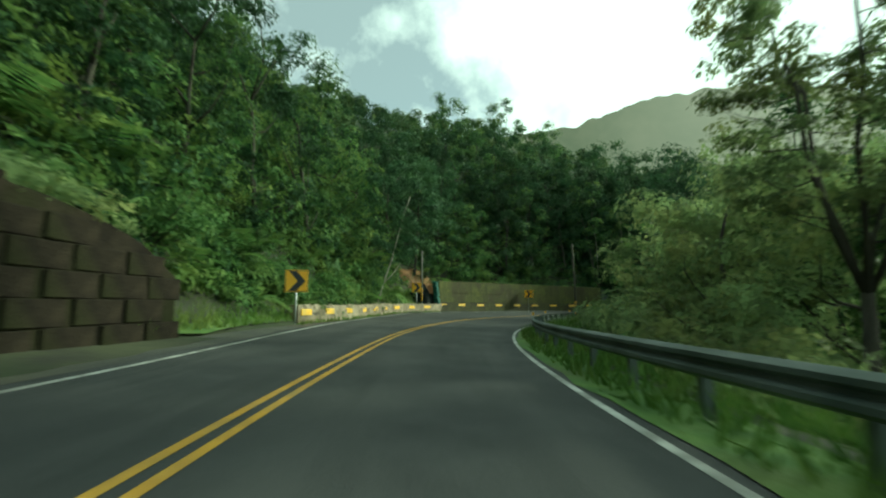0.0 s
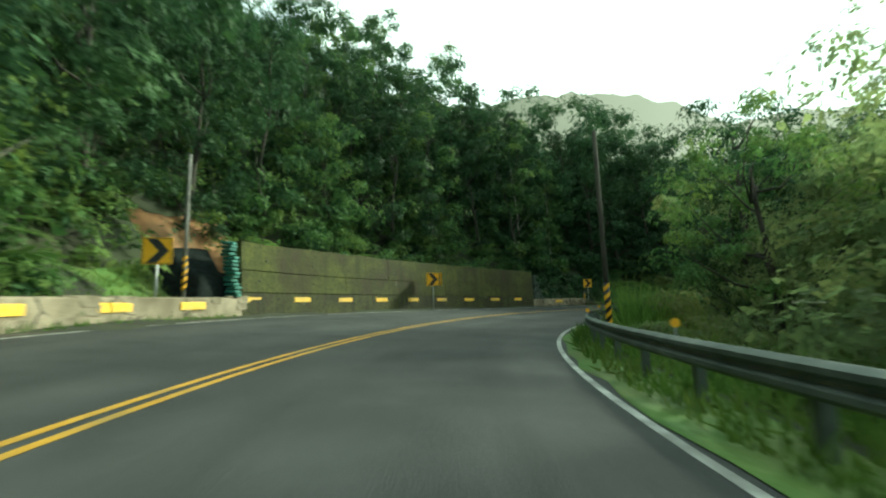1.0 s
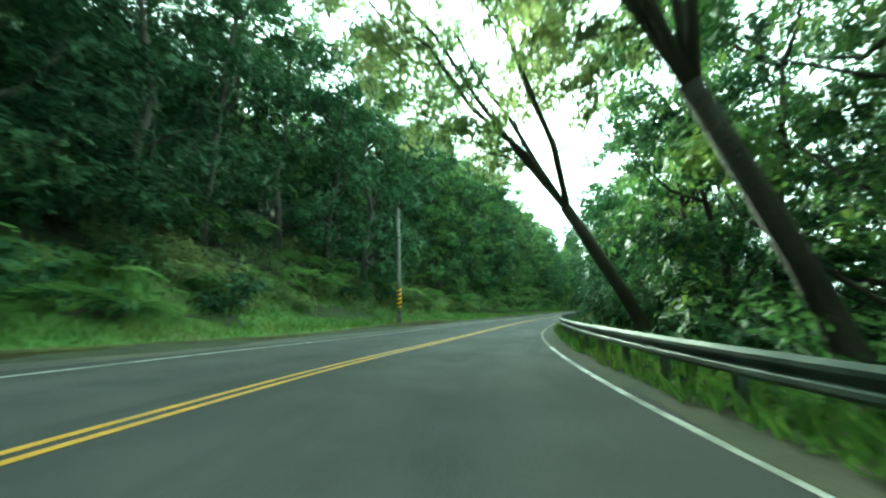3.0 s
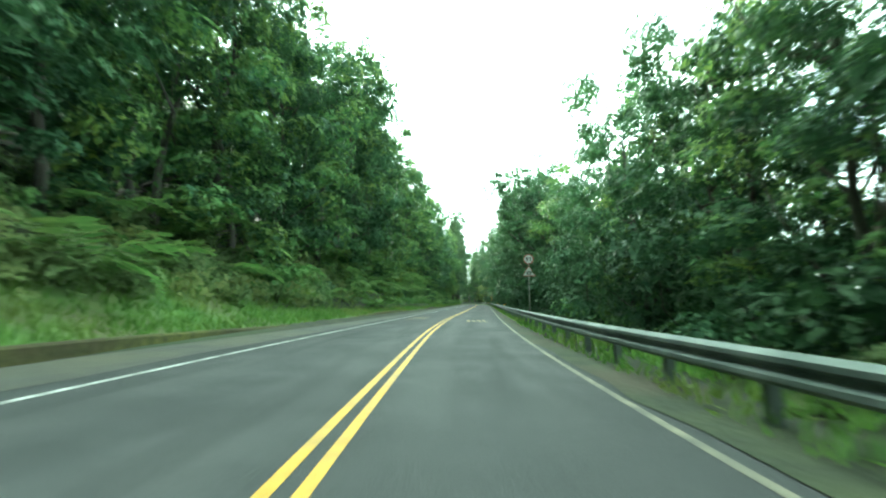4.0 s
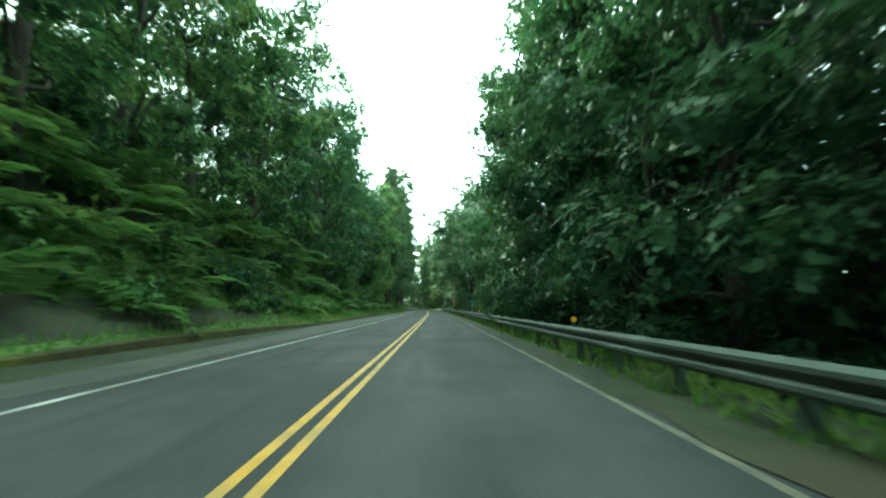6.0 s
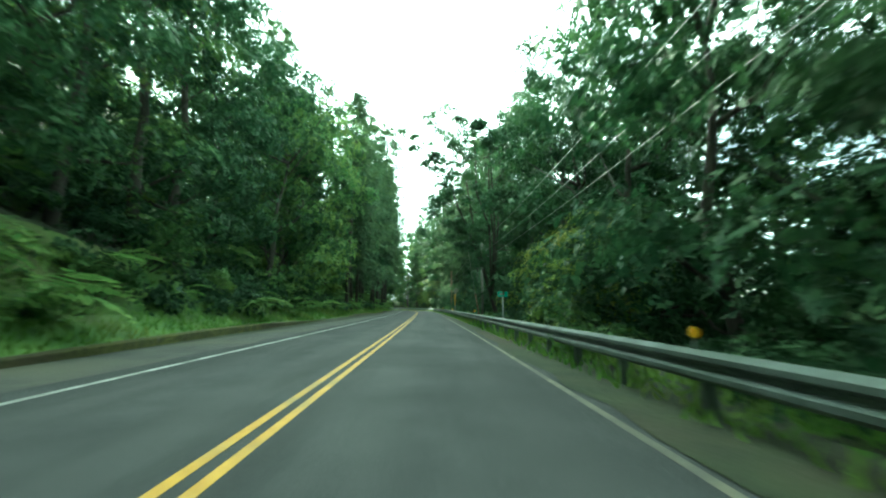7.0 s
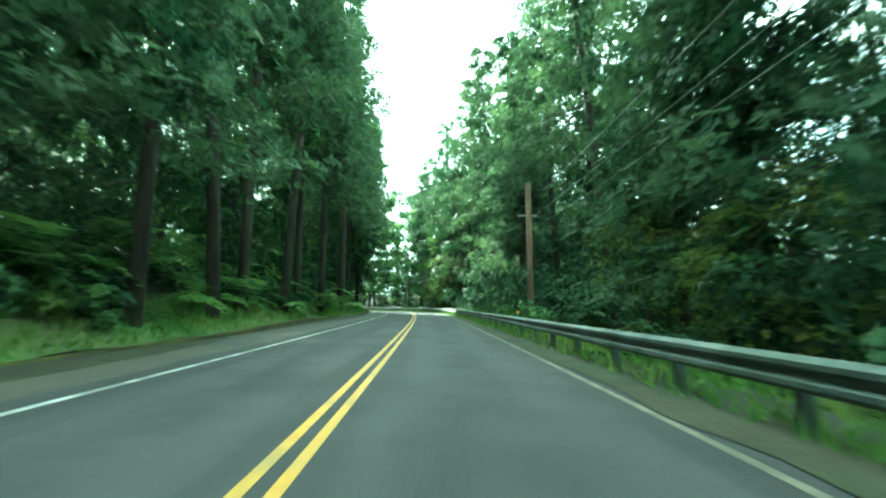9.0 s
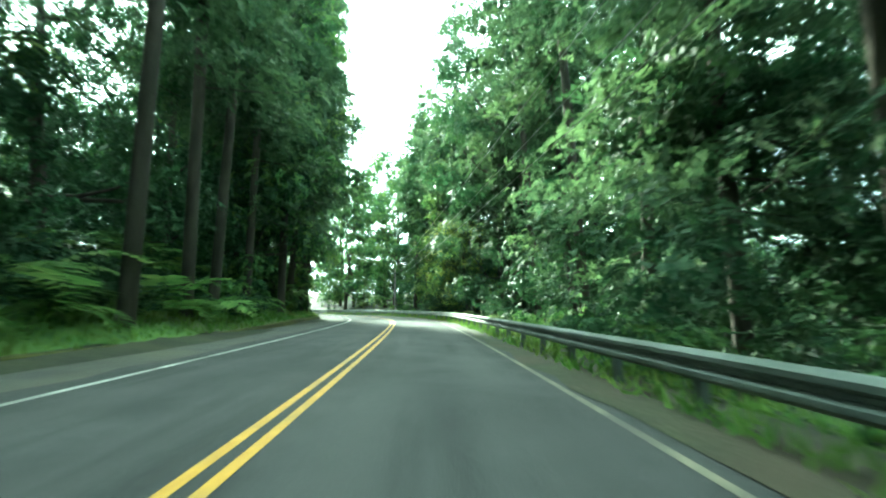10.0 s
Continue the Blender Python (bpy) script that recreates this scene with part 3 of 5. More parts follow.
# ---- guardrail ----
def guardrail():
    rail = tagged(new("guardrail"), "weathered zinc W-beam guardrail on steel posts, streaked green", "guardrail")
    # beam section: across the road, up
    prof = [(0.0, 0.38), (-0.02, 0.39), (-0.085, 0.43), (-0.085, 0.48), (-0.02, 0.52), (-0.02, 0.56), (-0.085, 0.60), (-0.085, 0.65), (-0.02, 0.69), (0.0, 0.70)]
    s0, length = -14.0, 4.0
    while s0 < S_END - 30:
        verts, faces = [], []
        n = len(prof)
        for i, s in enumerate(np.linspace(s0, s0 + length - 0.006, 5)):
            for du, z in prof:
                verts.append(spot(s, float(U_RAIL(s)) + du, z + float(RAIL_Z(s))))
            for du, z in reversed(prof):
                verts.append(spot(s, float(U_RAIL(s)) + du + 0.006, z + float(RAIL_Z(s))))
            if i:
                o = (i - 1) * 2 * n
                faces += [(o + k, o + (k + 1) % (2 * n), o + 2 * n + (k + 1) % (2 * n), o + 2 * n + k) for k in range(2 * n)]
        faces += [tuple(range(2 * n))[::-1], tuple(len(verts) - 2 * n + k for k in range(2 * n))]
        part("rail_panel", mesh_of("rail_panel", verts, faces, M_RAIL), rail)
        s0 += length
    post = bevelled("post", box_geo(-0.06, 0.06, -0.06, 0.06, -0.6, 0.66), M_RAIL, 0.012)
    block = bevelled("spacer", box_geo(-0.075, 0.0, -0.05, 0.05, 0.42, 0.64), M_RAIL, 0.01)
    s = -13.0
    while s < S_END - 31:
        p = spot(s, float(U_RAIL(s)) + 0.11, float(RAIL_Z(s)))
        ob = part("post", post, rail)
        ob.matrix_basis = pose(*p, 0, 0, bearing(s))
        sp = part("spacer", block, ob)
        sp.matrix_basis = pose(-0.045, 0, 0)
        s += 2.0


guardrail()


# ---- uphill barrier and walls ----
def along_solid(s0, s1, face, depth, low, high, step=1.0, lean=0.0):
    """A solid that follows a line of the road: its road face at face(s), set back by depth, from low to high(s); lean sets the top back."""
    ss = np.linspace(s0, s1, max(2, int((s1 - s0) / step) + 1))
    verts, faces = [], []
    for i, s in enumerate(ss):
        u, h = float(face(s)), float(high(s))
        for du, z in ((0, low), (-lean * h, h - 0.04), (-lean * h - 0.04, h), (-depth + 0.02, h), (-depth, h - 0.03), (-depth, low)):
            verts.append(spot(s, u + du, z))
        if i:
            o = (i - 1) * 6
            faces += [(o + k, o + 6 + k, o + 6 + (k + 1) % 6, o + (k + 1) % 6) for k in range(6)]
    faces += [tuple(range(6)), tuple(len(verts) - 6 + k for k in range(6))[::-1]]
    return verts, faces


barrier = tagged(new("barrier_wall", mesh_of("barrier_wall", *along_solid(17.2, 40.42, U_FOOT, 0.4, -0.3, lambda s: 0.78), M_CONCRETE)),
                 "low weathered concrete roadside wall with yellow painted patches", "barrier", kind="structure")
wall_top = line([(40, 3.1), (50, 3.3), (60, 3.3), (64.3, 3.2)])
wall = tagged(new("retaining_wall", mesh_of("retaining_wall", *along_solid(40.5, 64.2, lambda s: U_FOOT(s) - 0.05, 0.9, -0.3, lambda s: wall_top(s) - 0.02, 1.0, 0.06), M_MOSSWALL)),
              "mossy concrete retaining wall below the wooded slope", "wall", kind="structure")


def lifts():
    """Cast panels of the wall, one above the other, with open joints."""
    rng = random.Random(3)
    for z0, z1, cuts in ((-0.2, 0.98, (40.45, 64.2)), (1.02, 1.92, (40.45, 46.3, 54.6, 64.2)), (1.96, None, (40.45, 49.5, 58.2, 64.2))):
        for a, b in zip(cuts, cuts[1:]):
            ss = np.linspace(a, b - 0.02, 16)
            verts, faces = [], []
            for i, s in enumerate(ss):
                top = float(wall_top(s)) + rng.uniform(-0.03, 0.05) if z1 is None else z1
                for z, back in ((z0, 0.0), (top, 0.0), (top, 0.3), (z0, 0.3)):
                    verts.append(spot(s, float(U_FOOT(s)) - 0.06 * z - back + rng.uniform(-0.0008, 0.0008), z))
                if i:
                    o = (i - 1) * 4
                    faces += [(o + k, o + 4 + k, o + 4 + (k + 1) % 4, o + (k + 1) % 4) for k in range(4)]
            faces += [(0, 1, 2, 3), tuple(len(verts) - 4 + k for k in range(4))[::-1]]
            part("wall_panel", mesh_of("wall_panel", verts, faces, M_MOSSWALL if z0 > 0.5 else M_WALLFOOT), wall)
    hole = mesh_of("drain_pipe", *tube([(-0.02, 0, 0), (0.05, 0, 0)], [0.035, 0.035], 8), M_BLACK)
    s = 41.5
    while s < 64:
        for z in (0.6, 1.5, 2.4):
            ob = part("drain_pipe", hole, wall)
            q = s + rng.uniform(-0.3, 0.3)
            ob.matrix_basis = pose(*spot(q, float(U_FOOT(q)) - 0.06 * z, z), 0, 0, bearing(q))
        s += 2.9


lifts()
barrier2 = tagged(new("barrier_wall", mesh_of("barrier_wall", *along_solid(64.2, 71.2, U_FOOT, 0.4, -0.3, lambda s: 0.7), M_CONCRETE)),
                  "short weathered concrete roadside wall with a yellow patch", "barrier", kind="structure")
tagged(new("kerb_wall", mesh_of("kerb_wall", *along_solid(71.4, S_END - 20, U_FOOT, 0.25, -0.3, lambda s: 0.22 + 0.1 * math.sin(s * 0.2)), M_MOSSWALL)),
              "low mossy concrete edge along the grassy bank", "kerb", kind="structure")

stone_u = line([(-40, -7.2), (0, -6.9), (9.5, -6.5)])
stone_h = line([(-40, 3.4), (-4, 3.4), (4, 3.1), (7, 2.85), (9, 2.4), (10.4, 1.55)])
stone_wall = tagged(new("stone_wall", mesh_of("stone_wall", *along_solid(-40, 10.3, lambda s: stone_u(s) - 0.04, 0.8, -0.3, lambda s: stone_h(s) - 0.1, 1.0, 0.05), M_STONE)),
                    "dark stone block retaining wall, stepping down at its end", "wall", kind="structure")


def stone_blocks():
    rng = random.Random(8)
    kinds = []
    for k in range(5):
        geo = box_geo(-0.3, 0.0, -0.55 + rng.uniform(0, 0.05), 0.55, 0.0, 0.49)
        v = [(x + rng.uniform(-0.02, 0.02), y + rng.uniform(-0.015, 0.015), z + rng.uniform(-0.012, 0.012)) for x, y, z in geo[0]]
        kinds.append(bevelled("stone_block", (v, geo[1]), M_STONE, 0.02, 1))
    for row in range(7):
        s = -8.0 + (row % 2) * 0.56
        while s < 10.0:
            if 0.5 * row + 0.4 < float(stone_h(s + 0.4)):
                ob = part("stone_block", rng.choice(kinds), stone_wall)
                ob.matrix_basis = pose(*spot(s, float(stone_u(s)) - 0.05 * 0.5 * row + rng.uniform(-0.008, 0.01), 0.5 * row - 0.05), 0, 0, bearing(s))
            s += 1.12


stone_blocks()


def patch(owner, s, width, height, z, face, proud=0.02):
    verts, faces = along_solid(s - width / 2, s + width / 2, lambda q: face(q) + proud, proud + 0.05, z - height / 2, lambda q: z + height / 2, 0.4)
    part("painted_patch", mesh_of("painted_patch", verts, faces, M_PATCH), owner, "yellow painted warning patch")


for k in range(9):
    patch(barrier, 17.9 + 2.55 * k, 0.95, 0.26, 0.5, U_FOOT, 0.05)
wall_face = lambda q: U_FOOT(q) - 0.06 * 0.72
for k in range(9):
    patch(wall, 40.9 + 2.65 * k, 0.9, 0.24, 0.72, wall_face)
patch(barrier2, 67.6, 0.95, 0.24, 0.48, U_FOOT, 0.05)


def facing(owner, s0, s1, top, seed):
    """Split stones set in the road face and cap of a low wall, some lost."""
    rng = random.Random(seed)
    shapes = []
    for k in range(10):
        w, h = rng.uniform(0.6, 1.35), rng.uniform(0.24, 0.36)
        geo = box_geo(-0.12, 0.012, -w / 2, w / 2, -h / 2, h / 2)
        v = [(x + (rng.uniform(-0.008, 0.008) if x > 0 else 0), y * (1 if abs(z) > 9 else rng.uniform(0.82, 1.02)), z * rng.uniform(0.8, 1.02)) for x, y, z in geo[0]]
        shapes.append((w, bevelled("facing_stone", (v, geo[1]), M_RUBBLE, 0.022, 1)))
    for z in (0.13, 0.44, 0.68):
        s = s0 + rng.uniform(0, 0.3)
        while s < s1 - 0.5:
            w, me = rng.choice(shapes)
            q = s + w / 2
            if rng.random() > 0.38 and z < top - 0.05:
                part("facing_stone", me, owner).matrix_basis = pose(*spot(q, float(U_FOOT(q)), z + rng.uniform(-0.03, 0.03)), rng.uniform(-4, 4), 0, bearing(q))
            s += w + 0.03


facing(barrier, 17.3, 40.3, 0.78, 21)
facing(barrier2, 65.0, 71.2, 0.7, 22)


# ---- chevron signs ----
def sign_meshes():
    board = bevelled("board", box_geo(-0.45, 0.45, -0.012, 0.012, -0.45, 0.45), M_SIGN, 0.008)
    rim = joined([box_geo(-0.43, 0.43, -0.0155, -0.013, 0.41, 0.43), box_geo(-0.43, 0.43, -0.0155, -0.013, -0.43, -0.41),
                  box_geo(-0.43, -0.41, -0.0155, -0.013, -0.405, 0.405), box_geo(0.41, 0.43, -0.0155, -0.013, -0.405, 0.405)])
    w = 0.25
    pts = [(-0.31, 0.4), (0.0, 0.4), (0.35, 0), (0.0, -0.4), (-0.31, -0.4), (0.04, 0)]
    v = [(x, -0.017, z) for x, z in pts] + [(x, -0.013, z) for x, z in pts]
    f = [(0, 5, 2, 1), (5, 4, 3, 2)] + [(k, (k + 1) % 6, 6 + (k + 1) % 6, 6 + k) for k in range(6)]
    bracket = joined([box_geo(-0.2, 0.2, 0.013, 0.03, 0.2, 0.24), box_geo(-0.2, 0.2, 0.013, 0.03, -0.24, -0.2)])
    pole = tube([(0, 0.055, -2.6), (0, 0.055, 0.42)], [0.038, 0.038], 12)
    return board, mesh_of("border", *rim, M_BLACK), mesh_of("chevron", v, f, M_BLACK), mesh_of("bracket", *bracket, M_STEEL), mesh_of("pole", *pole, M_STEEL, True)


CHEVRON = sign_meshes()


def chevron_sign(s, u, z, turn, lean=0):
    sign = tagged(new("chevron_sign"), "square yellow curve sign with a black chevron on a steel pole", "road sign", "chevron signs round the bend")
    for name, me in zip(("board", "border", "chevron", "bracket", "pole"), CHEVRON):
        part(name, me, sign)
    sign.matrix_basis = pose(*spot(s, u)[:2], z, 0, lean, turn)
    return sign


chevron_sign(17.0, -6.75, 2.2, 20)
chevron_sign(37.4, -10.85, 3.0, 5)
pair_sign = chevron_sign(52.6, -9.2, 2.76, -20)
turned = part("board", CHEVRON[0], pair_sign, "second yellow board turned towards oncoming traffic")
turned.matrix_basis = pose(0.54, 0.2, 0, 0, 0, 107)
part("border", CHEVRON[1], turned)
part("chevron", CHEVRON[2], turned)
part("bracket", mesh_of("bracket", *box_geo(-0.1, 0.72, 0.1, 0.13, -0.02, 0.02), M_STEEL), pair_sign)
chevron_sign(72.7, -9.5, 2.88, -45)


# ---- poles ----
def striped_pole(name, s, u, foot, height, radius, stripes, label, lean=0.0, high=1.6, mat=M_POLE):
    pole = tagged(new(name), label, "pole")
    v, f = tube([(0, 0, -0.5), (0, 0, height)], [radius, radius * 0.78], 14)
    part("shaft", mesh_of("shaft", v, f, mat, True), pole)
    if stripes:
        r = radius + 0.004
        sv, sf = tube([(0, 0, high - 1.25), (0, 0, high)], [r, r * 0.98], 20)
        part("wrap", mesh_of("wrap", sv, sf, M_BLACK, True), pole, "black reflective wrap")
        for k in range(5):
            z0 = high - 1.35 + k * 0.27
            sv, sf = [], []
            for i in range(21):
                a = 2 * math.pi * i / 20
                zz = z0 + 0.18 * abs(((i / 10) % 2) - 1) * 1.3
                for dz in (0, 0.13):
                    z = min(max(zz + dz, high - 1.25), high)
                    sv.append(((r + 0.003) * math.cos(a), (r + 0.003) * math.sin(a), z))
                if i:
                    o = 2 * (i - 1)
                    sf.append((o, o + 2, o + 3, o + 1))
            part("stripe", mesh_of("stripe", sv, sf, M_SIGN, True), pole)
    pole.matrix_basis = pose(*spot(s, u)[:2], foot, 0, lean, 0)
    return pole


striped_pole("utility_pole", 38.7, -11.3, 0.6, 6.3, 0.075, True, "slim grey pole with a striped black and yellow foot", high=2.4)
striped_pole("utility_pole", 39.7, 3.4, -0.4, 6.8, 0.085, True, "weathered pole behind the guardrail with a striped foot", high=2.0, lean=-1, mat=M_BARK)
striped_pole("marker_post", 71.3, -8.75, 0.5, 1.5, 0.075, True, "short striped black and yellow marker post", high=1.35)
striped_pole("utility_pole", 98.4, -7.2, 0.0, 8.5, 0.14, True, "grey utility pole with a striped foot on the grassy bank", high=2.7)
CABLE_POLES = [(174.0, 4.6), (213.0, 4.3), (254.5, 4.6), (318.0, 6.0)]
for s, u in CABLE_POLES:
    if s == 254.5:
        striped_pole("cable_pole", s, u, -0.4, 7.6, 0.17, False, "tall brown wooden pole carrying the cables", mat=M_WOODPOLE)
    else:
        striped_pole("cable_pole", s, u, -0.4, 6.6, 0.11, False, "grey pole carrying the cables among the trees")


def cables():
    for du, z in ((-0.45, 5.75), (0.0, 5.35), (0.3, 4.95)):
        pts = []
        for (s0, u0), (s1, u1) in zip(CABLE_POLES, CABLE_POLES[1:]):
            for f in np.linspace(0, 1, 13)[(1 if pts else 0):]:
                q = (1 - f) * spot(s0, u0 + du, 0) + f * spot(s1, u1 + du, 0)
                q[2] = z - 0.35 * 4 * f * (1 - f)
                pts.append(q)
        v, f = tube(pts, [0.009] * len(pts), 5)
        tagged(new("power_cable", mesh_of("power_cable", v, f, M_WIRE)), "thin black overhead cable along the road", "cable", "overhead cables")
    for s, u in CABLE_POLES:
        arm = mesh_of("cross_arm", *box_geo(-0.55, 0.4, -0.04, 0.04, -0.04, 0.04), M_STEEL)
        ob = tagged(new("cross_arm", arm), "steel cross arm on a cable pole", "bracket")
        p = spot(s, u)
        ob.matrix_basis = pose(p[0], p[1], 5.55, 0, 0, bearing(s))


cables()


def disc(r, y0, y1, n=24):
    v = [(r * math.cos(2 * math.pi * k / n), y, r * math.sin(2 * math.pi * k / n)) for y in (y0, y1) for k in range(n)]
    return v, [tuple(range(n)), tuple(range(2 * n - 1, n - 1, -1))] + [(k, n + k, n + (k + 1) % n, (k + 1) % n) for k in range(n)]


def prism(pts, y0, y1):
    n = len(pts)
    return [(x, y, z) for y in (y0, y1) for x, z in pts], [tuple(range(n)), tuple(range(2 * n - 1, n - 1, -1))] + [(k, n + k, n + (k + 1) % n, (k + 1) % n) for k in range(n)]


def speed_signs(s, u):
    sign = tagged(new("warning_signs"), "round limit sign over a triangular camera sign on one pole", "road sign")
    part("pole", mesh_of("pole", *tube([(0, 0.06, -1.2), (0, 0.06, 4.05)], [0.04, 0.04], 12), M_POLE, True), sign)
    rim = part("round_rim", mesh_of("round_rim", *disc(0.32, -0.01, 0.01), M_RED), sign, "red rim of the round sign")
    face = part("round_face", mesh_of("round_face", *disc(0.255, -0.016, -0.011), M_SIGNWHITE), sign, "white face of the round sign")
    rim.matrix_basis = face.matrix_basis = pose(0, 0, 3.75)
    for x in (-0.13, -0.04, 0.1):
        ob = part("figure_bar", mesh_of("figure_bar", *box_geo(x - 0.03, x + 0.03, -0.021, -0.017, -0.13, 0.13), M_BLACK), sign)
        ob.matrix_basis = pose(0, 0, 3.75)
    tri = [(-0.42, -0.28), (0.42, -0.28), (0.0, 0.42)]
    ob = part("triangle_rim", mesh_of("triangle_rim", *prism(tri, -0.01, 0.01), M_RED), sign, "red rim of the triangular sign")
    ob.matrix_basis = pose(0, 0, 2.95)
    ob = part("triangle_face", mesh_of("triangle_face", *prism([(x * 0.8, z * 0.8) for x, z in tri], -0.016, -0.011), M_SIGNWHITE), sign, "white face of the triangular sign")
    ob.matrix_basis = pose(0, 0, 2.95)
    ob = part("camera_symbol", mesh_of("camera_symbol", *joined([box_geo(-0.15, 0.15, -0.021, -0.017, -0.17, 0.0), box_geo(-0.05, 0.07, -0.021, -0.017, 0.0, 0.05)]), M_BLACK), sign)
    ob.matrix_basis = pose(0, 0, 2.95)
    ob = part("lens", mesh_of("lens", *disc(0.06, -0.025, -0.0215, 14), M_SIGNWHITE), sign)
    ob.matrix_basis = pose(0, 0, 2.865)
    p = spot(s, u)
    sign.matrix_basis = pose(p[0], p[1], 0, 0, 0, bearing(s))


speed_signs(124.6, 3.75)


def distance_sign(s, u):
    sign = tagged(new("distance_sign"), "small green sign with a white border on a grey post", "road sign")
    part("post", mesh_of("post", *tube([(0, 0.03, -1.3), (0, 0.03, 1.66)], [0.035, 0.035], 10), M_STEEL, True), sign)
    part("board", bevelled("board", box_geo(-0.27, 0.27, -0.012, 0.012, 1.6, 1.88), M_GREEN, 0.008), sign)
    part("border", mesh_of("border", *joined([box_geo(-0.25, 0.25, -0.0165, -0.013, 1.845, 1.86), box_geo(-0.25, 0.25, -0.0165, -0.013, 1.62, 1.635),
         box_geo(-0.25, -0.235, -0.0165, -0.013, 1.64, 1.84), box_geo(0.235, 0.25, -0.0165, -0.013, 1.64, 1.84)]), M_SIGNWHITE), sign)
    for x0, x1 in ((-0.17, -0.1), (-0.07, 0.0), (0.03, 0.1)):
        part("writing_bar", mesh_of("writing_bar", *box_geo(x0, x1, -0.0165, -0.013, 1.69, 1.79), M_SIGNWHITE), sign)
    p = spot(s, u)
    sign.matrix_basis = pose(p[0], p[1], 0.0, 0, 0, bearing(s))


distance_sign(201.0, 3.85)


def guy_guard(s, u):
    guard = tagged(new("guy_wire"), "slanted guy wire in a red and white plastic sleeve", "guy wire")
    a, b = np.array((0, 0, -0.6)), np.array((-0.45, -0.2, 1.95))
    part("wire", mesh_of("wire", *tube([a, a + (b - a) * 3.0], [0.01, 0.01], 6), M_WIRE), guard)
    sleeve = part("sleeve", mesh_of("sleeve", *tube([a, b], [0.03, 0.03], 10), M_CONCRETE, True), guard)
    for k in range(9):
        f0 = 0.22 + k * 0.088
        q = a + (b - a) * f0
        part("red_band", mesh_of("red_band", *tube([q, q + (b - a) * 0.055], [0.034, 0.034], 10), M_RED, True), sleeve)
    p = spot(s, u)
    guard.matrix_basis = pose(p[0], p[1], 0.0, 0, 0, bearing(s))


guy_guard(207.8, 3.6)


def striped_marker(s, u):
    mark = striped_pole("sign_post", s, u, -0.2, 2.9, 0.07, True, "post wrapped in yellow and black stripes with a pale board", high=2.7)
    board = part("board", bevelled("board", box_geo(-0.26, 0.26, -0.015, 0.015, -0.26, 0.26), M_SIGNBACK, 0.01), mark, "pale back of a small board")
    board.matrix_basis = pose(-0.12, -0.09, 3.05, 0, 32, 28 + bearing(s))


striped_marker(227.2, 3.1)


def delineators():
    stem = mesh_of("stem", *box_geo(-0.015, 0.015, 0.0, 0.008, 0.0, 0.12), M_STEEL)
    face = mesh_of("reflector", *disc(0.06, -0.008, 0.008, 18), M_SIGN)
    for s in [22.8 + 8.5 * k for k in range(6)] + [139.0 + 22 * k for k in range(6)]:
        mark = tagged(new("delineator"), "round yellow reflector standing on the guardrail", "reflector", "guardrail reflectors")
        part("stem", stem, mark)
        part("reflector", face, mark).matrix_basis = pose(0, -0.004, 0.17)
        mark.matrix_basis = pose(*spot(s, float(U_RAIL(s)) - 0.01, 0.695 + float(RAIL_Z(s))), 0, 0, bearing(s))


delineators()


def road_writing(s0, length, u0, u1, slant):
    """Worn yellow figures on the asphalt, no longer readable: plain strokes."""
    k = 4
    for i in range(k):
        u = u0 + (u1 - u0) * (i + 0.5) / k
        w = 0.09
        verts, faces = ribbon(s0, s0 + length, lambda s: u - w + slant * (s - s0), lambda s: u + w + slant * (s - s0), 0.007, length / 3)
        paint("road_writing", mesh_of("road_writing", verts, faces, M_WORNYELLOW), "worn yellow painted stroke on the lane")


road_writing(121.2, 2.7, -0.1, 1.15, -0.06)
road_writing(124.6, 2.9, -4.2, -2.8, 0.05)

# clay cut, black netting and sandbags where the wall begins and ends
def draped(name, s0, s1, d0, d1, lift, mat, label, category, seed, rough=0.2, edge=0.5):
    """A bumpy cover lying on the slope, sinking into it along its edges."""
    n, m = 26, 22
    verts, faces = [], []
    for i in range(n + 1):
        for k in range(m + 1):
            a, e = i / n, k / m
            s, d = s0 + (s1 - s0) * a, d0 + (d1 - d0) * e
            u = float(U_FOOT(s)) - d
            bump = noise.noise(Vector((s * 0.9, d * 0.9, seed))) + 0.5 * noise.noise(Vector((s * 2.7, d * 2.7, seed)))
            rim = min(1, min(a, 1 - a, e * 1.5, (1 - e)) / 0.22)
            z = float(ground_z(np.array([s]), np.array([u]))[0]) + lift * rim - edge * (1 - rim) + rough * bump
            p = spot(s, u)
            verts.append((p[0], p[1], z))
            if i and k:
                q = i * (m + 1) + k
                faces.append((q - m - 2, q - 1, q, q - m - 1))
    return tagged(new(name, mesh_of(name, verts, faces, mat, True)), label, category, kind="structure")


draped("clay_bank", 38.9, 43.2, 0.9, 5.0, 0.75, M_CLAY, "bare orange clay cut above the low wall", "earth", 3.1, 0.4)
draped("netting", 38.5, 41.4, 0.2, 2.9, 1.35, M_NET, "black netting draped over the cut beside the sandbags", "netting", 7.7, 0.16)

def bag_shapes(mat):
    return [bevelled("sandbag", ([(x * (1 + 0.1 * math.sin(7 * k + x * 9)), y, z * (1 - 0.25 * (abs(y) > 0.2))) for x, y, z in box_geo(-0.17, 0.17, -0.27, 0.27, -0.085, 0.085)[0]],
                 box_geo(0, 1, 0, 1, 0, 1)[1]), mat, 0.055, 2) for k in range(3)]


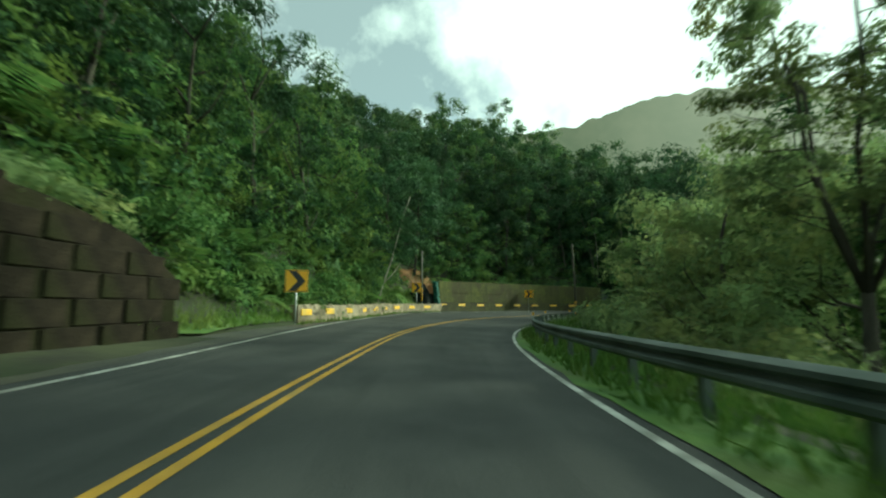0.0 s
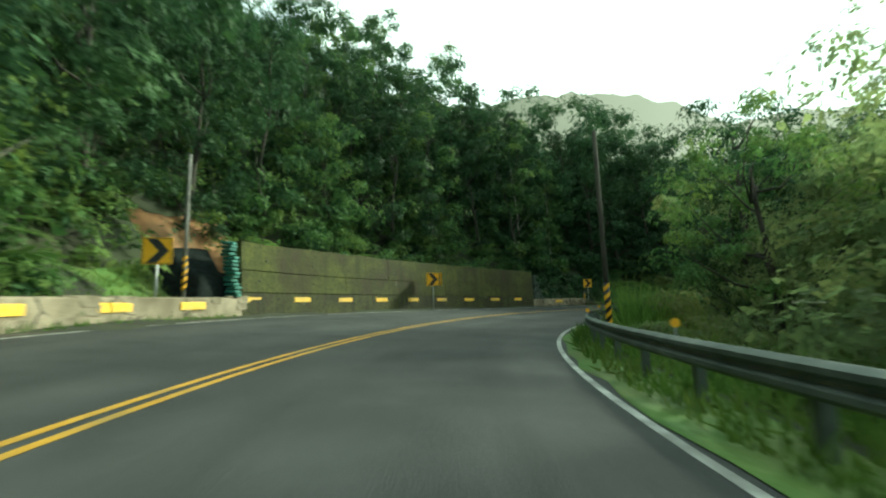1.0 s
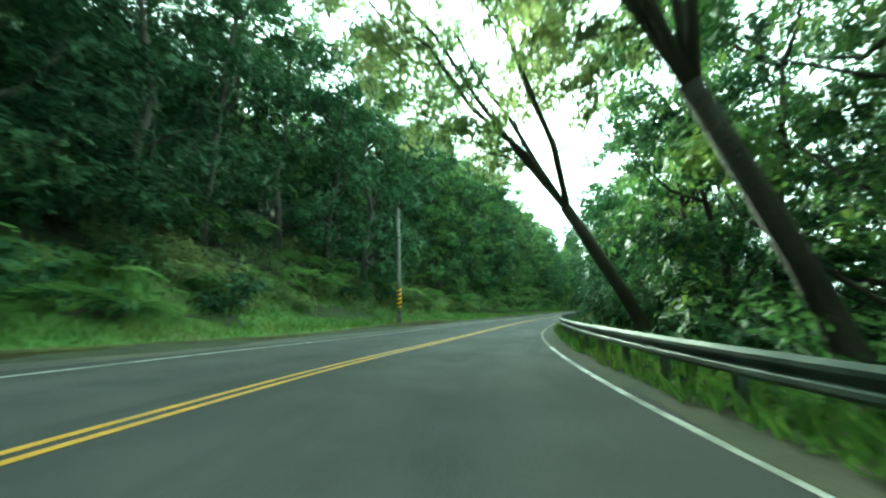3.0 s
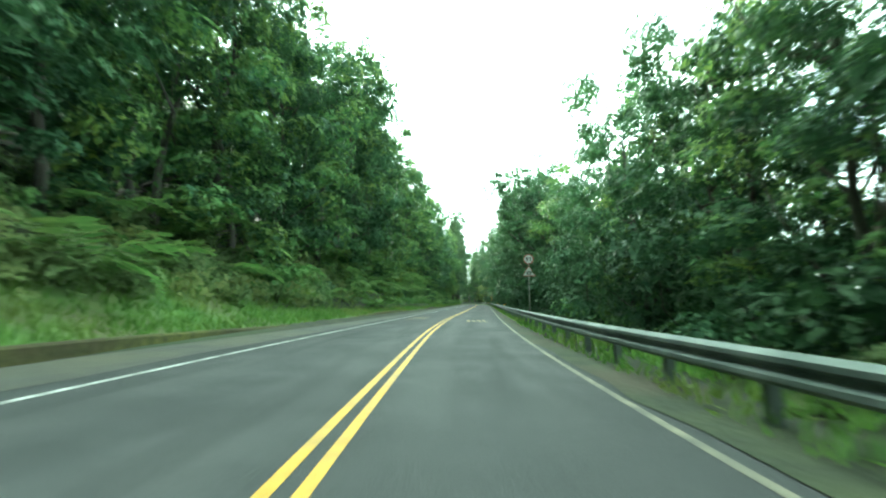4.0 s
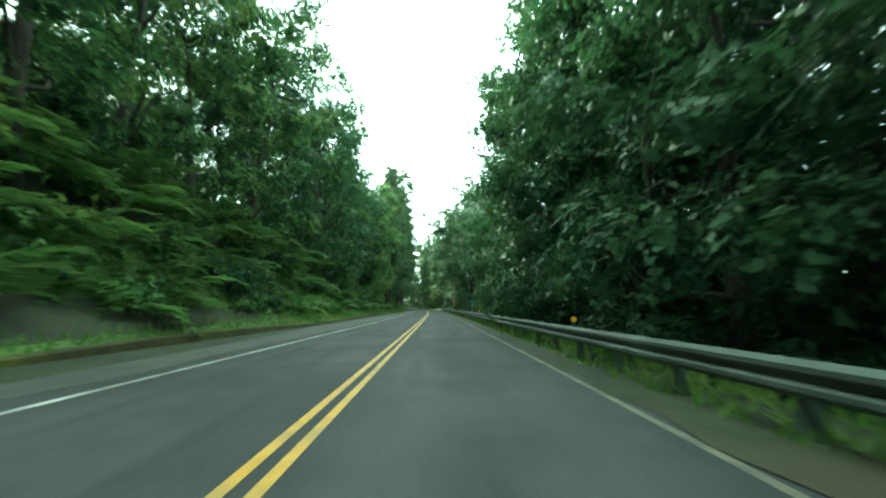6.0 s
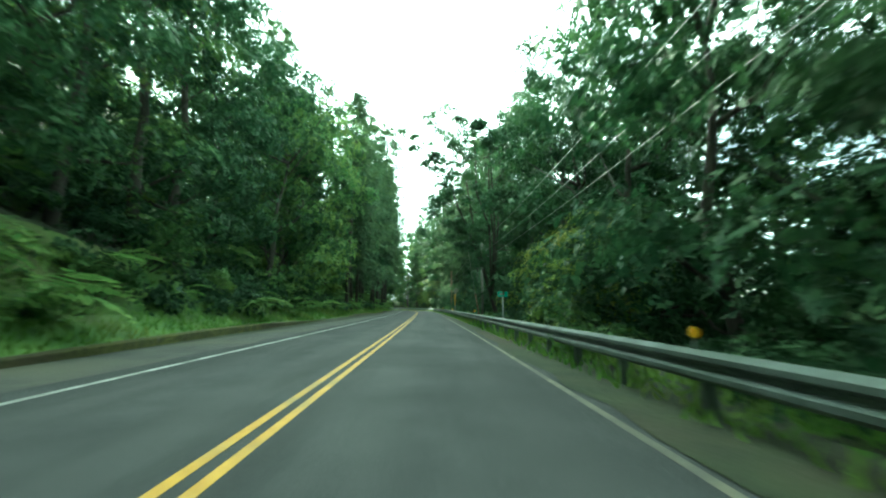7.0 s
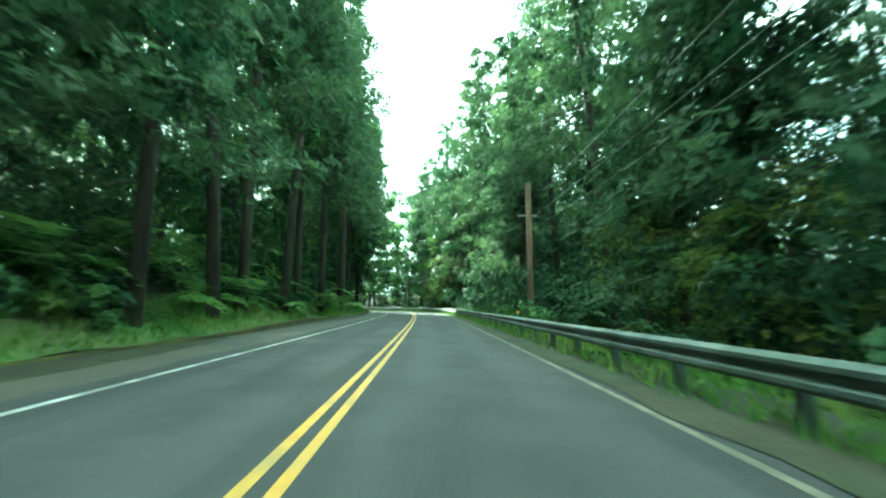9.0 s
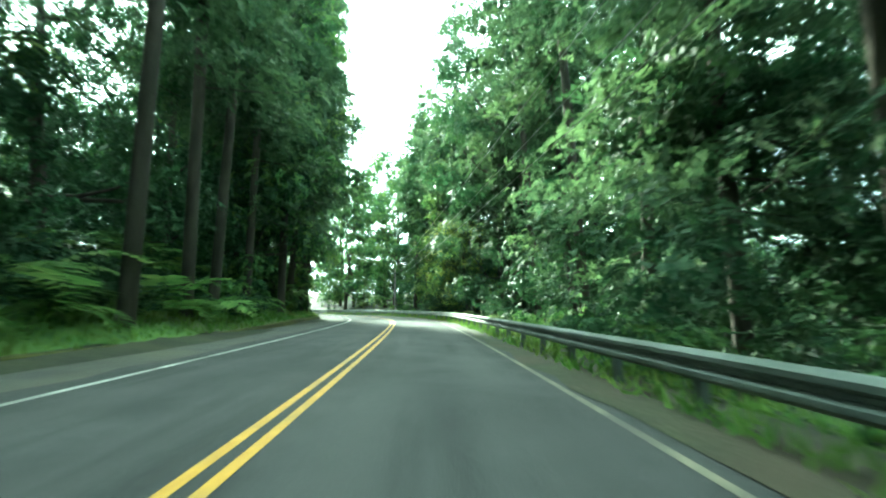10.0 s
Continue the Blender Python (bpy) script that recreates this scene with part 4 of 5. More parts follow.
def sandbags(spots, label, mat):
    rng = random.Random(12)
    shapes = bag_shapes(mat)
    for s, u, z in spots:
        bag = tagged(new("sandbag", rng.choice(shapes)), label, "sandbag", "sandbags at the wall's ends")
        bag.matrix_basis = pose(*spot(s + rng.uniform(-0.04, 0.04), u + rng.uniform(-0.05, 0.05), z), rng.uniform(-6, 6), rng.uniform(-5, 5), bearing(s) + 90 + rng.uniform(-14, 14))


sandbags([(40.15 - 0.02 * (k % 2) - 0.012 * k, float(U_FOOT(40.1)) - 0.16 - 0.06 * z - 0.45 * r, 0.8 + z) for r in range(1) for k, z in enumerate(np.arange(0.06, 2.25, 0.15))],
         "teal woven sandbag in the stack closing the wall", M_SANDBAG)
sandbags([(64.52 + q * 0.36 + 0.15 * (k % 2), float(U_FOOT(64.6)) - 0.3 - 0.06 * z, 0.72 + z) for k, z in enumerate(np.arange(0.06, 2.2, 0.15)) for q in range(int(1 + 3.2 * (1 - z / 2.25)))],
         "faded grey-green sandbag in the sloping pile at the wall's end", M_OLDBAG)


# ---- plants ----
def blob_leaves(rng, centres, radii, count, size, droop=0.45, flat=0.62):
    """Leaves over the upper and outer skin of soft clumps, lying like shingles."""
    c = np.repeat(centres, count, axis=0)
    r = np.repeat(radii, count)[:, None]
    d = unit(rng.normal(size=c.shape) * (1, 1, 0.9) + (0, 0, 0.5))
    depth = np.where(rng.uniform(size=(len(c), 1)) < 0.75, rng.uniform(0.82, 1.08, (len(c), 1)), rng.uniform(0.2, 0.85, (len(c), 1)))
    p = c + d * r * depth * (1, 1, flat)
    nrm = unit(d + rng.normal(0, 0.33, c.shape) + (0, 0, 0.35))
    out = rng.normal(0, 0.6, c.shape) + d * (1, 1, 0.2) - np.array((0, 0, droop))
    out = unit(out - nrm * (out * nrm).sum(1, keepdims=True))
    side = np.cross(out, nrm)
    k = size * rng.uniform(0.6, 1.35, (len(c), 1))
    return p, out * k, side * k * rng.uniform(0.36, 0.58, (len(c), 1))


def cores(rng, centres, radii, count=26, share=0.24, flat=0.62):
    """Crossing leaf sprays deep inside the clumps, which close them against the light; their mostly dark colour paints
    the inner shade.
    """
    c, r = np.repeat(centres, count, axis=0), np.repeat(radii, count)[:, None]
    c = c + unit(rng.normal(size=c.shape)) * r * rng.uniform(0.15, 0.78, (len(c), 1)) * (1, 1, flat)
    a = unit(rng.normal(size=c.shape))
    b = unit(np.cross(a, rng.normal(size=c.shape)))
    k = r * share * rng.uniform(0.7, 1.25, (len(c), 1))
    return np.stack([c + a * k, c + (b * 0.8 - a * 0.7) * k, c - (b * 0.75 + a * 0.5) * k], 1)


def limb_geo(rng, start, end, r0, r1, bend=0.25, n=4):
    a, b = np.array(start, float), np.array(end, float)
    k = np.linalg.norm(b - a) * bend
    off = rng.normal(0, 0.8, 3) * k * 0.5
    pts = [a + (b - a) * t + off * math.sin(math.pi * t) + rng.normal(0, 0.06, 3) * k * (0 < t < 1) - (0, 0, k * 0.35 * math.sin(math.pi * t)) for t in np.linspace(0, 1, n)]
    return tube(pts, np.linspace(r0, r1, n), 4)


def broadleaf(seed, height=14.0, spread=3.6, clear=0.3, mat=None, count=85, blobs=30, size=0.27, top=0.85, clump=(0.3, 0.62), limbs=3, bark=None, girth=0.02, closed=True):
    rng = np.random.RandomState(seed)
    pieces = []
    lean = rng.normal(0, 0.05, 2) * height
    stem = [np.array((lean[0] * t ** 1.5, lean[1] * t ** 1.5, height * top * t)) + np.array((0.12 * rng.normal(), 0.12 * rng.normal(), 0)) * float(t > 0) for t in np.linspace(0, 1, 7)]
    stem[0][2] = -1.5
    pieces.append(tube(stem, np.linspace(girth * height, 0.004 * height, 7), 9))
    centres, radii = [], []
    for k in range(blobs):
        f = clear + (1 - clear) * (k + rng.uniform(0, 1)) / blobs
        wide = spread * (0.45 + 0.75 * math.sin(math.pi * min(1, (f - clear) / (1 - clear) * 0.85 + 0.1)))
        a = k * 2.4 + rng.uniform(-0.6, 0.6)
        rad = wide * rng.uniform(0.55, 1.0)
        c = np.array((math.cos(a) * rad + lean[0] * f, math.sin(a) * rad + lean[1] * f, height * f * rng.uniform(0.94, 1.03)))
        centres.append(c)
        radii.append(spread * rng.uniform(*clump))
        if k % limbs == 0:
            low = min(0.98, max(0.22, (f - 0.1 - 0.16 * rad / spread * rng.uniform(0.6, 1.5)) / top)) * 6
            i = min(5, int(low))
            root = stem[i] + (stem[i + 1] - stem[i]) * (low - i)
            pieces.append(limb_geo(rng, root, c, 0.0058 * height, 0.01, 0.3))
    me_t = mesh_of("trunk", *joined(pieces), bark or M_BARK, True)
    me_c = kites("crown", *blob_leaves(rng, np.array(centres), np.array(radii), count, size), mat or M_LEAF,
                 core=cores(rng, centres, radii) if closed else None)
    return me_t, me_c


def forked_tree(seed, height=12.0, fork=3.6, spread=3.0, stems=4, mat=None, bark=None, size=0.085, count=120):
    """A trunk that splits low into several rising stems, with twigs that end in small clumps of leaves."""
    rng = np.random.RandomState(seed)
    top = np.array((0.15, 0.1, fork))
    pieces = [tube([(0, 0, -1.2), (0.05, 0, fork * 0.5), top], [0.17, 0.14, 0.13], 10)]
    centres, radii = [], []
    for i in range(stems):
        a = 2 * math.pi * i / stems + rng.uniform(-0.4, 0.4)
        reach = spread * rng.uniform(0.25, 0.55)
        tall = height * rng.uniform(0.84, 1.0)
        pts = [top + (0, 0, -0.15)]
        for f in (0.18, 0.4, 0.62, 0.82, 1.0):
            pts.append(np.array((math.cos(a) * reach * f ** 0.8, math.sin(a) * reach * f ** 0.8, fork + (tall - fork) * f)) + rng.normal(0, 0.12, 3))
        pieces.append(tube(pts, [0.075, 0.065, 0.055, 0.042, 0.03, 0.012], 7))
        for k in range(15):
            f = 0.16 + 0.84 * (k + rng.uniform()) / 15
            q = min(4.99, f * 5)
            root = pts[int(q)] + (pts[int(q) + 1] - pts[int(q)]) * (q - int(q))
            b = a + rng.uniform(-1.5, 1.5)
            out = spread * rng.uniform(0.3, 0.72) * (1.1 - 0.35 * f)
            tip = root + (math.cos(b) * out, math.sin(b) * out, rng.uniform(0.1, 0.75) * out)
            pieces.append(limb_geo(rng, root, tip, 0.02, 0.006, 0.25))
            for g in (0.6, 1.0):
                centres.append(root + (tip - root) * g + rng.normal(0, 0.15, 3))
                radii.append(rng.uniform(0.3, 0.62))
    return (mesh_of("trunk", *joined(pieces), bark or M_BARK, True),
            kites("crown", *blob_leaves(rng, np.array(centres), np.array(radii), count, size), mat or M_LEAF))


def conifer(seed, height=22.0, spread=2.6, clear=0.35, count=2600):
    rng = np.random.RandomState(seed)
    pieces = [tube([(0, 0, -1.5), (0.05, 0, height * 0.4), (0, 0.08, height * 0.75), (0, 0, height)], [0.19, 0.16, 0.1, 0.02], 10)]
    P, A, B = [], [], []
    boughs = 62
    for k in range(boughs):
        f = clear + (1 - clear) * (k + rng.uniform()) / boughs
        length = spread * (1.12 - (f - clear) / (1 - clear)) ** 0.7 * rng.uniform(0.55, 1.15) + 0.25
        a = k * 2.4 + rng.uniform(-0.5, 0.5)
        d = np.array((math.cos(a), math.sin(a), 0))
        root = np.array((0, 0, height * f))
        tip = root + d * length + (0, 0, rng.uniform(-0.5, 0.15) * length)
        if k % 3 == 0:
            pieces.append(limb_geo(rng, root, tip, 0.035, 0.008, 0.1, 3))
        n = count // boughs
        t = rng.uniform(0.2, 1.05, (n, 1)) ** 0.7
        p = root + (tip - root) * t + rng.normal(0, 0.16 + 0.05 * length, (n, 3)) * (1, 1, 0.8) - (0, 0, 0.12)
        out = unit(d * 0.8 + rng.normal(0, 0.5, (n, 3)) - (0, 0, 0.55))
        side = unit(np.cross(out, rng.normal(0, 0.6, (n, 3)) + (0, 0, 1)))
        s = rng.uniform(0.2, 0.42, (n, 1))
        P.append(p), A.append(out * s), B.append(side * s * 0.42)
    f = clear + 0.08 + (0.9 - clear) * rng.uniform(0, 1, 100)
    c = np.c_[rng.normal(0, 0.16, (100, 2)) * spread, height * f]
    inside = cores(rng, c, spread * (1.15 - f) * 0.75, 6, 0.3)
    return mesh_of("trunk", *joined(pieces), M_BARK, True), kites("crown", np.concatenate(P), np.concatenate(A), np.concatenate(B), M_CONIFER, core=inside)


def frond_mesh(seed, length, lift):
    """One arching frond with its two rows of leaflets, growing along x."""
    rng = np.random.RandomState(seed)
    d, side = np.array((1.0, 0, 0)), np.array((0, 1.0, 0))
    t = np.linspace(0.12, 1, 15)[:, None]
    spine = d * length * t + np.array((0, 0, 1)) * length * (lift * t - 0.85 * t ** 2.1)
    w = length * 0.3 * np.sin(np.pi * np.clip(t * 0.9 + 0.1, 0, 1)) ** 0.7
    P, A, B = [], [], []
    for sg in (-1, 1):
        out = unit(side * sg + d * 0.45 + (0, 0, -0.18) + rng.normal(0, 0.07, (15, 3)))
        P.append(spine + out * w * 0.5), A.append(out * w * 0.55)
        B.append(unit(np.cross(out, (0, 0, 1) + 0 * out)) * length * 0.04)
    P.append(spine), A.append(unit(np.gradient(spine, axis=0)) * length * 0.05), B.append(np.tile(side * 0.012, (15, 1)))
    return kites("frond", np.concatenate(P), np.concatenate(A), np.concatenate(B), M_FERN, 4)


def bush_mesh(seed, size=1.0, mat=None, count=60, leaf_size=0.19, blobs=11):
    rng = np.random.RandomState(seed)
    c = rng.normal(0, 0.45, (blobs, 3)) * (1.2, 1.2, 0.5) * size + (0, 0, 0.55 * size)
    r = rng.uniform(0.3, 0.6, blobs) * size
    stems = joined([tube([(0.1 * k - 0.15, 0.05 * k, -0.3), c[k] * 0.6, c[k]], [0.03, 0.02, 0.008], 5) for k in range(4)])
    return mesh_of("woody_base", *stems, M_BARK, True), kites("foliage", *blob_leaves(rng, c, r, count, leaf_size), mat or M_LEAF)


def tree_of(name, meshes, label, category="tree", group=""):
    root = tagged(new(name), label, category, group)
    for n, me in zip(("trunk", "crown"), meshes):
        part(n, me, root)
    root.matrix_basis = pose(0, 0, -400)
    return root


NEAR = [tree_of("broadleaf_tree", broadleaf(11 + k, h, sp, cl, m, 118, 33, 0.25, 0.62, (0.24, 0.5), 4, None, 0.014), "broadleaf forest tree with a dense drooping crown", group="forest trees")
        for k, (h, sp, cl, m) in enumerate(((16, 3.6, 0.05, None), (18, 3.9, 0.06, M_LEAF_DARK), (14, 3.6, 0.04, None), (19, 3.7, 0.08, None), (17, 3.3, 0.05, M_LEAF_DARK)))]
BROAD = [tree_of("broadleaf_tree", broadleaf(21 + k, h, sp, cl, m, 95, 23, 0.32, 0.6, (0.3, 0.6), 4, None, 0.013), "broadleaf forest tree with a dense green crown", group="forest trees")
         for k, (h, sp, cl, m) in enumerate(((14, 3.8, 0.06, None), (17, 4.2, 0.08, M_LEAF_DARK), (13, 4.0, 0.05, None), (18, 4.0, 0.08, M_LEAF_DARK)))]
CONIF = [tree_of("conifer_tree", conifer(31 + k, h, sp, cl, n), "tall dark cedar with a straight bare trunk", group="roadside cedars")
         for k, (h, sp, cl, n) in enumerate(((22, 3.1, 0.33, 3600), (25, 3.5, 0.4, 3600), (19, 3.0, 0.2, 3300)))]
OPEN = [tree_of("broadleaf_tree", broadleaf(51 + k, h, 4.2, 0.36, m, 120, 40, 0.2, 0.85, (0.14, 0.34), 2, closed=False), "open-crowned tree with thin branching limbs", group="valley trees")
        for k, (h, m) in enumerate(((13, None), (16, M_LEAF_DARK), (14, M_LEAF)))]
BIG = [tree_of("broadleaf_tree", forked_tree(93, 12.5, 4.4, 3.6, 5, M_LEAF_PALE, None, 0.13, 100), "forked tree with slim rising stems and an airy pale crown", group="valley trees"),
       tree_of("broadleaf_tree", forked_tree(95, 13.5, 2.4, 4.6, 6, M_LEAF_DARK, None, 0.17, 90), "spreading dark tree that forks low over the guardrail", group="valley trees")]
PALE = [tree_of("broadleaf_tree", broadleaf(66 + k, h, 4.4, 0.1, M_LEAF_PALE, 200, 22, 0.22), "pale green valley tree, mist painted into its leaf colour", group="valley trees") for k, h in enumerate((9, 12))]
STEM = [tree_of("broadleaf_tree", broadleaf(97, 17, 3.8, 0.4, M_LEAF_DARK, 120, 36, 0.24, 0.8, (0.2, 0.42), 40, M_PALEBARK, 0.0058), "tall tree with a pale bare trunk behind the low wall", group="forest trees")]
SNAG = [tree_of("broadleaf_tree", broadleaf(99, 15, 3.0, 0.62, M_LEAF_DARK, 90, 14, 0.24, 0.9, (0.2, 0.42), 7, M_PALEBARK, 0.019), "old tree with a thick pale grey trunk on the bank", group="forest trees")]
LIT = [tree_of("broadleaf_tree", broadleaf(61, 11, 3.8, 0.15, M_LEAF_WARM, 200, 21, 0.22), "tree leaning over the guardrail, sunlight painted into its yellow-green leaves", group="valley trees")]
FRONDS = [frond_mesh(71 + k, z, lift) for k, (z, lift) in enumerate(((2.0, 0.6), (2.5, 0.8), (1.6, 0.5), (2.2, 0.9)))]
BUSHES = [bush_mesh(81, 1.0), bush_mesh(82, 1.5, M_LEAF_DARK), bush_mesh(83, 1.2, M_LEAF_PALE), bush_mesh(84, 1.8)]
rnd = random.Random(5)


def plant(kind, s, u, scale=1.0, sink=0.3, turn=None):
    p = spot(s, u)
    z = float(ground_z(np.array([s]), np.array([u]))[0]) - sink
    root = copy_thing(kind, pose(0, 0, 0))
    root.matrix_basis = pose(p[0], p[1], z, rnd.uniform(-4, 4), rnd.uniform(-4, 4), rnd.uniform(0, 360) if turn is None else turn) @ Matrix.Scale(scale, 4)
    return root


def fern(s, u, scale, lift):
    p = spot(s, u)
    root = tagged(new("fern"), "large arching fern on the shady bank", "fern", "bank ferns")
    n = rnd.choice((7, 8, 9))
    for k in range(n):
        part("frond", rnd.choice(FRONDS), root).matrix_basis = pose(0, 0, 0, rnd.uniform(-12, 12), rnd.uniform(-14, 10), 360 * k / n + rnd.uniform(-15, 15))
    root.matrix_basis = pose(p[0], p[1], float(ground_z(np.array([s]), np.array([u]))[0]) + lift, rnd.uniform(-8, 8), rnd.uniform(-8, 8), rnd.uniform(0, 360)) @ Matrix.Scale(scale, 4)


def undergrowth(name, me, label, category, group, s, u, scale, lift=0.0):
    p = spot(s, u)
    z = float(ground_z(np.array([s]), np.array([u]))[0]) + lift
    ob = tagged(new(name), label, category, group)
    part("woody_base", me[0], ob)
    part("foliage", me[1], ob)
    ob.matrix_basis = pose(p[0], p[1], z, rnd.uniform(-8, 8), rnd.uniform(-8, 8), rnd.uniform(0, 360)) @ Matrix.Scale(scale, 4)
    return ob


CEDARS = 224.0

# wooded slope on the uphill side
for row, (back, step, pool) in enumerate(((4.4, 4.4, NEAR), (8.8, 4.8, BROAD), (14, 7.5, BROAD), (20, 7, BROAD))):
    s = -1.0 + row * 1.3
    rnd = random.Random(500 + row)
    while s < 322:
        u = float(U_FOOT(s)) - back - rnd.uniform(-0.9, 1.2)
        kinds = CONIF if s > CEDARS - 6 and row < 3 and rnd.random() < 0.7 else pool
        if s < 96 and rnd.random() < 0.25:
            kinds = [pool[1], pool[3] if pool is BROAD else pool[4]]
        if (row == 0 and s > CEDARS) or (row == 3 and s < 205) or (row == 2 and (s < 24 or 165 < s < 205)) or (s > 234 and row > 2) or (s > 234 and row == 2 and rnd.random() < 0.5) or (row == 2 and s > 165 and rnd.random() < 0.5):
            pass
        elif not (row == 0 and s < 11) and not (s > CEDARS + 4 and row == 1 and rnd.random() < 0.5):
            plant(rnd.choice(kinds), s, u, rnd.uniform(0.85, 1.2) * (0.7 if 6 < s < 58 else 0.85 if s < 72 else 1.0))
        s += step * rnd.uniform(0.75, 1.25) * (1.3 if row == 2 and s > 105 else 1)

# valley side
for row, (out, step) in enumerate(((4.2, 5.0), (8.0, 5.5), (13, 7.5))):
    s = 2.0 + row * 1.7
    rnd = random.Random(510 + row)
    while s < 322:
        u = float(U_RAIL(s)) + out + rnd.uniform(-0.8, 1.5) + (2.0 if s > 205 else 0.8 if s > 182 else 0.0)
        size = rnd.uniform(0.85, 1.15)
        if s > CEDARS:
            kinds = CONIF if row < 2 else CONIF + BROAD
        elif s > 176:
            kinds = BROAD if row > 1 else NEAR[1:2] + NEAR[4:5] if row == 0 else NEAR
            size *= 1.05
        elif s > 118:
            kinds = BROAD if row > 1 else [NEAR[1], NEAR[4]] if row == 0 else [NEAR[1], NEAR[3], NEAR[4]]
            size *= 0.7 if s < 157 else 1.12
        elif s > 84:
            kinds = NEAR[:2] + NEAR[2:4] if row < 2 else BROAD
            size *= 0.68
        elif s > 66:
            kinds = OPEN + NEAR[:2] if row < 2 else BROAD
        else:
            kinds = PALE + NEAR[:1]
        if row == 0 and s > CEDARS:
            pass
        elif (s > 68 and (row < 2 or rnd.random() < 0.3)) or (s < 60 and row == 2 and rnd.random() < 0.6):
            plant(rnd.choice(kinds), s, u, size)
        s += step * rnd.uniform(0.7, 1.3)
for s, u, k in ((194, 6.0, 0.5), (199, 6.6, 0.55), (204, 6.4, 0.5), (242, 7.0, 0.5), (247, 6.6, 0.5)):
    plant(LIT[0], s, u, k)
rnd = random.Random(520)
# dark spires that stand out of the wooded hill
for s, u, k in ((73.9, -17.6, 0.6), (77.4, -18.8, 0.68), (81, -19.5, 0.6), (83.4, -22.5, 0.7), (87.7, -25.4, 0.75), (70, -20, 0.75), (66, -18, 0.85), (68.5, -16.5, 0.8), (72, -17, 0.7)):
    plant(CONIF[2], s, u, k)
# pale-barked trunks in the shade behind the low walls
for s, u, k in ((67.5, -13.2, 0.85), (71.5, -13.0, 0.75)):
    plant(STEM[0], s, u, k)
ob = plant(STEM[0], 32.0, -11.2, 0.75)
ob.matrix_basis = pose(*spot(32.0, -11.2)[:2], 0.3, 0, 20, 0) @ Matrix.Rotation(1.1, 4, "Z") @ Matrix.Scale(0.75, 4)
from_x, from_y = spot(25, 0)[:2]
for d, az, k in ((36, -8, 0.9), (40, -3, 0.95), (44, 2, 1.0), (47, 7, 0.95), (52, 0, 1.05), (55, 10, 1.0), (50, -7, 1.05), (60, 5, 1.05)):
    q = around(from_x + d * math.sin(radians(az)), from_y + d * math.cos(radians(az)))
    if q[1][0] < -13.5:
        plant(NEAR[d % 5], float(q[0][0]), float(q[1][0]), k)
rnd = random.Random(521)
# single taller trees with open crowns over the low woods
for s, u, k, q in ((57.5, 9.6, 1.0, 1), (63.5, 8.8, 0.95, 0), (66, 13.5, 1.1, 1), (129, 8.5, 0.95, 2), (137, 6.4, 1.0, 1)):
    plant(OPEN[q], s, u, k)
plant(LIT[0], 99, 8.6, 0.9)
for s, u, k in ((60, 10.5, 0.85), (66, 9.6, 0.9), (70, 10.2, 0.95), (77, 8.4, 0.75), (86, 7.4, 0.72), (91, 8.0, 0.75), (71, 14, 1.0), (79, 14, 1.0), (89, 13, 0.9)):
    plant(NEAR[int(s) % 5], s, u, k)
for s, u, k in ((101, 8.0, 0.6), (104, 6.6, 0.55), (108, 7.2, 0.58), (112, 6.4, 0.6), (116, 7.0, 0.62), (106.5, 9.5, 0.68), (110.5, 8.2, 0.72), (114.5, 11, 0.7), (118, 9.2, 0.62), (122, 13, 0.7)):
    plant(NEAR[3] if u > 9 else NEAR[1 + 3 * (int(s) % 2)], s, u, k)
# the big forked tree over the inside of the bend
plant(BIG[0], 10.6, 9.3, 1.0, turn=20)
for s, u, k in ((73, 5.4, 0.95), (139.5, 6.0, 1.05), (133, 7.0, 0.9)):
    plant(BIG[1], s, u, k)
for s, u, tilt in ((76.5, 4.6, 20), (82, 4.5, 26)):
    ob = plant(BIG[0], s, u, 1.0)
    ob.matrix_basis = pose(*spot(s, u)[:2], -0.6, -tilt, 0, 90 + bearing(s)) @ Matrix.Scale(1.05, 4)
plant(PALE[1], 34.1, 12.2, 0.95)
plant(PALE[1], 40.5, 13.5, 1.1)
plant(OPEN[2], 44.3, 9.2, 0.75)
for s, u, k in ((27, 12, 1.1), (31, 15, 1.2), (22, 17, 1.2), (46, 14.5, 0.95), (50, 15, 1.1), (55, 13.5, 1.0), (37, 16, 1.2), (61, 12, 1.0), (48, 18, 1.2), (16, 13, 0.9)):
    plant(PALE[1], s, u, k)
# a forked tree that leans out over the road
ob = plant(BIG[1], 209, 5.0, 1.1)
ob.matrix_basis = pose(*spot(209, 5.0)[:2], -0.8, -12, 0, 40) @ Matrix.Scale(1.15, 4)
for s, u, k in ((212, -11.4, 1.15), (217, -11.8, 1.25), (220.5, -11.2, 1.25), (232, -24, 0.8), (238, -21, 0.75), (246, -25, 0.85), (240, -30, 0.9), (254, -22, 0.8), (262, -26, 0.9), (244, -12.5, 0.95), (252, -13, 1.1), (260, -13, 1.15), (268, -12.4, 1.1), (276, -13, 1.15), (284, -12.6, 1.1)):
    plant(NEAR[int(s) % 5], s, u, k)
plant(SNAG[0], 150.2, -10.7, 1.0)
for s, u, k in ((112, -12.5, 1.0), (117, -11.4, 1.12), (122.5, -11.8, 1.18), (128, -11.3, 1.1), (134, -12, 1.15)):
    plant(NEAR[int(s) % 5], s, u, k)
rnd = random.Random(522)
# tall cedars close on both sides of the last stretch
s = CEDARS
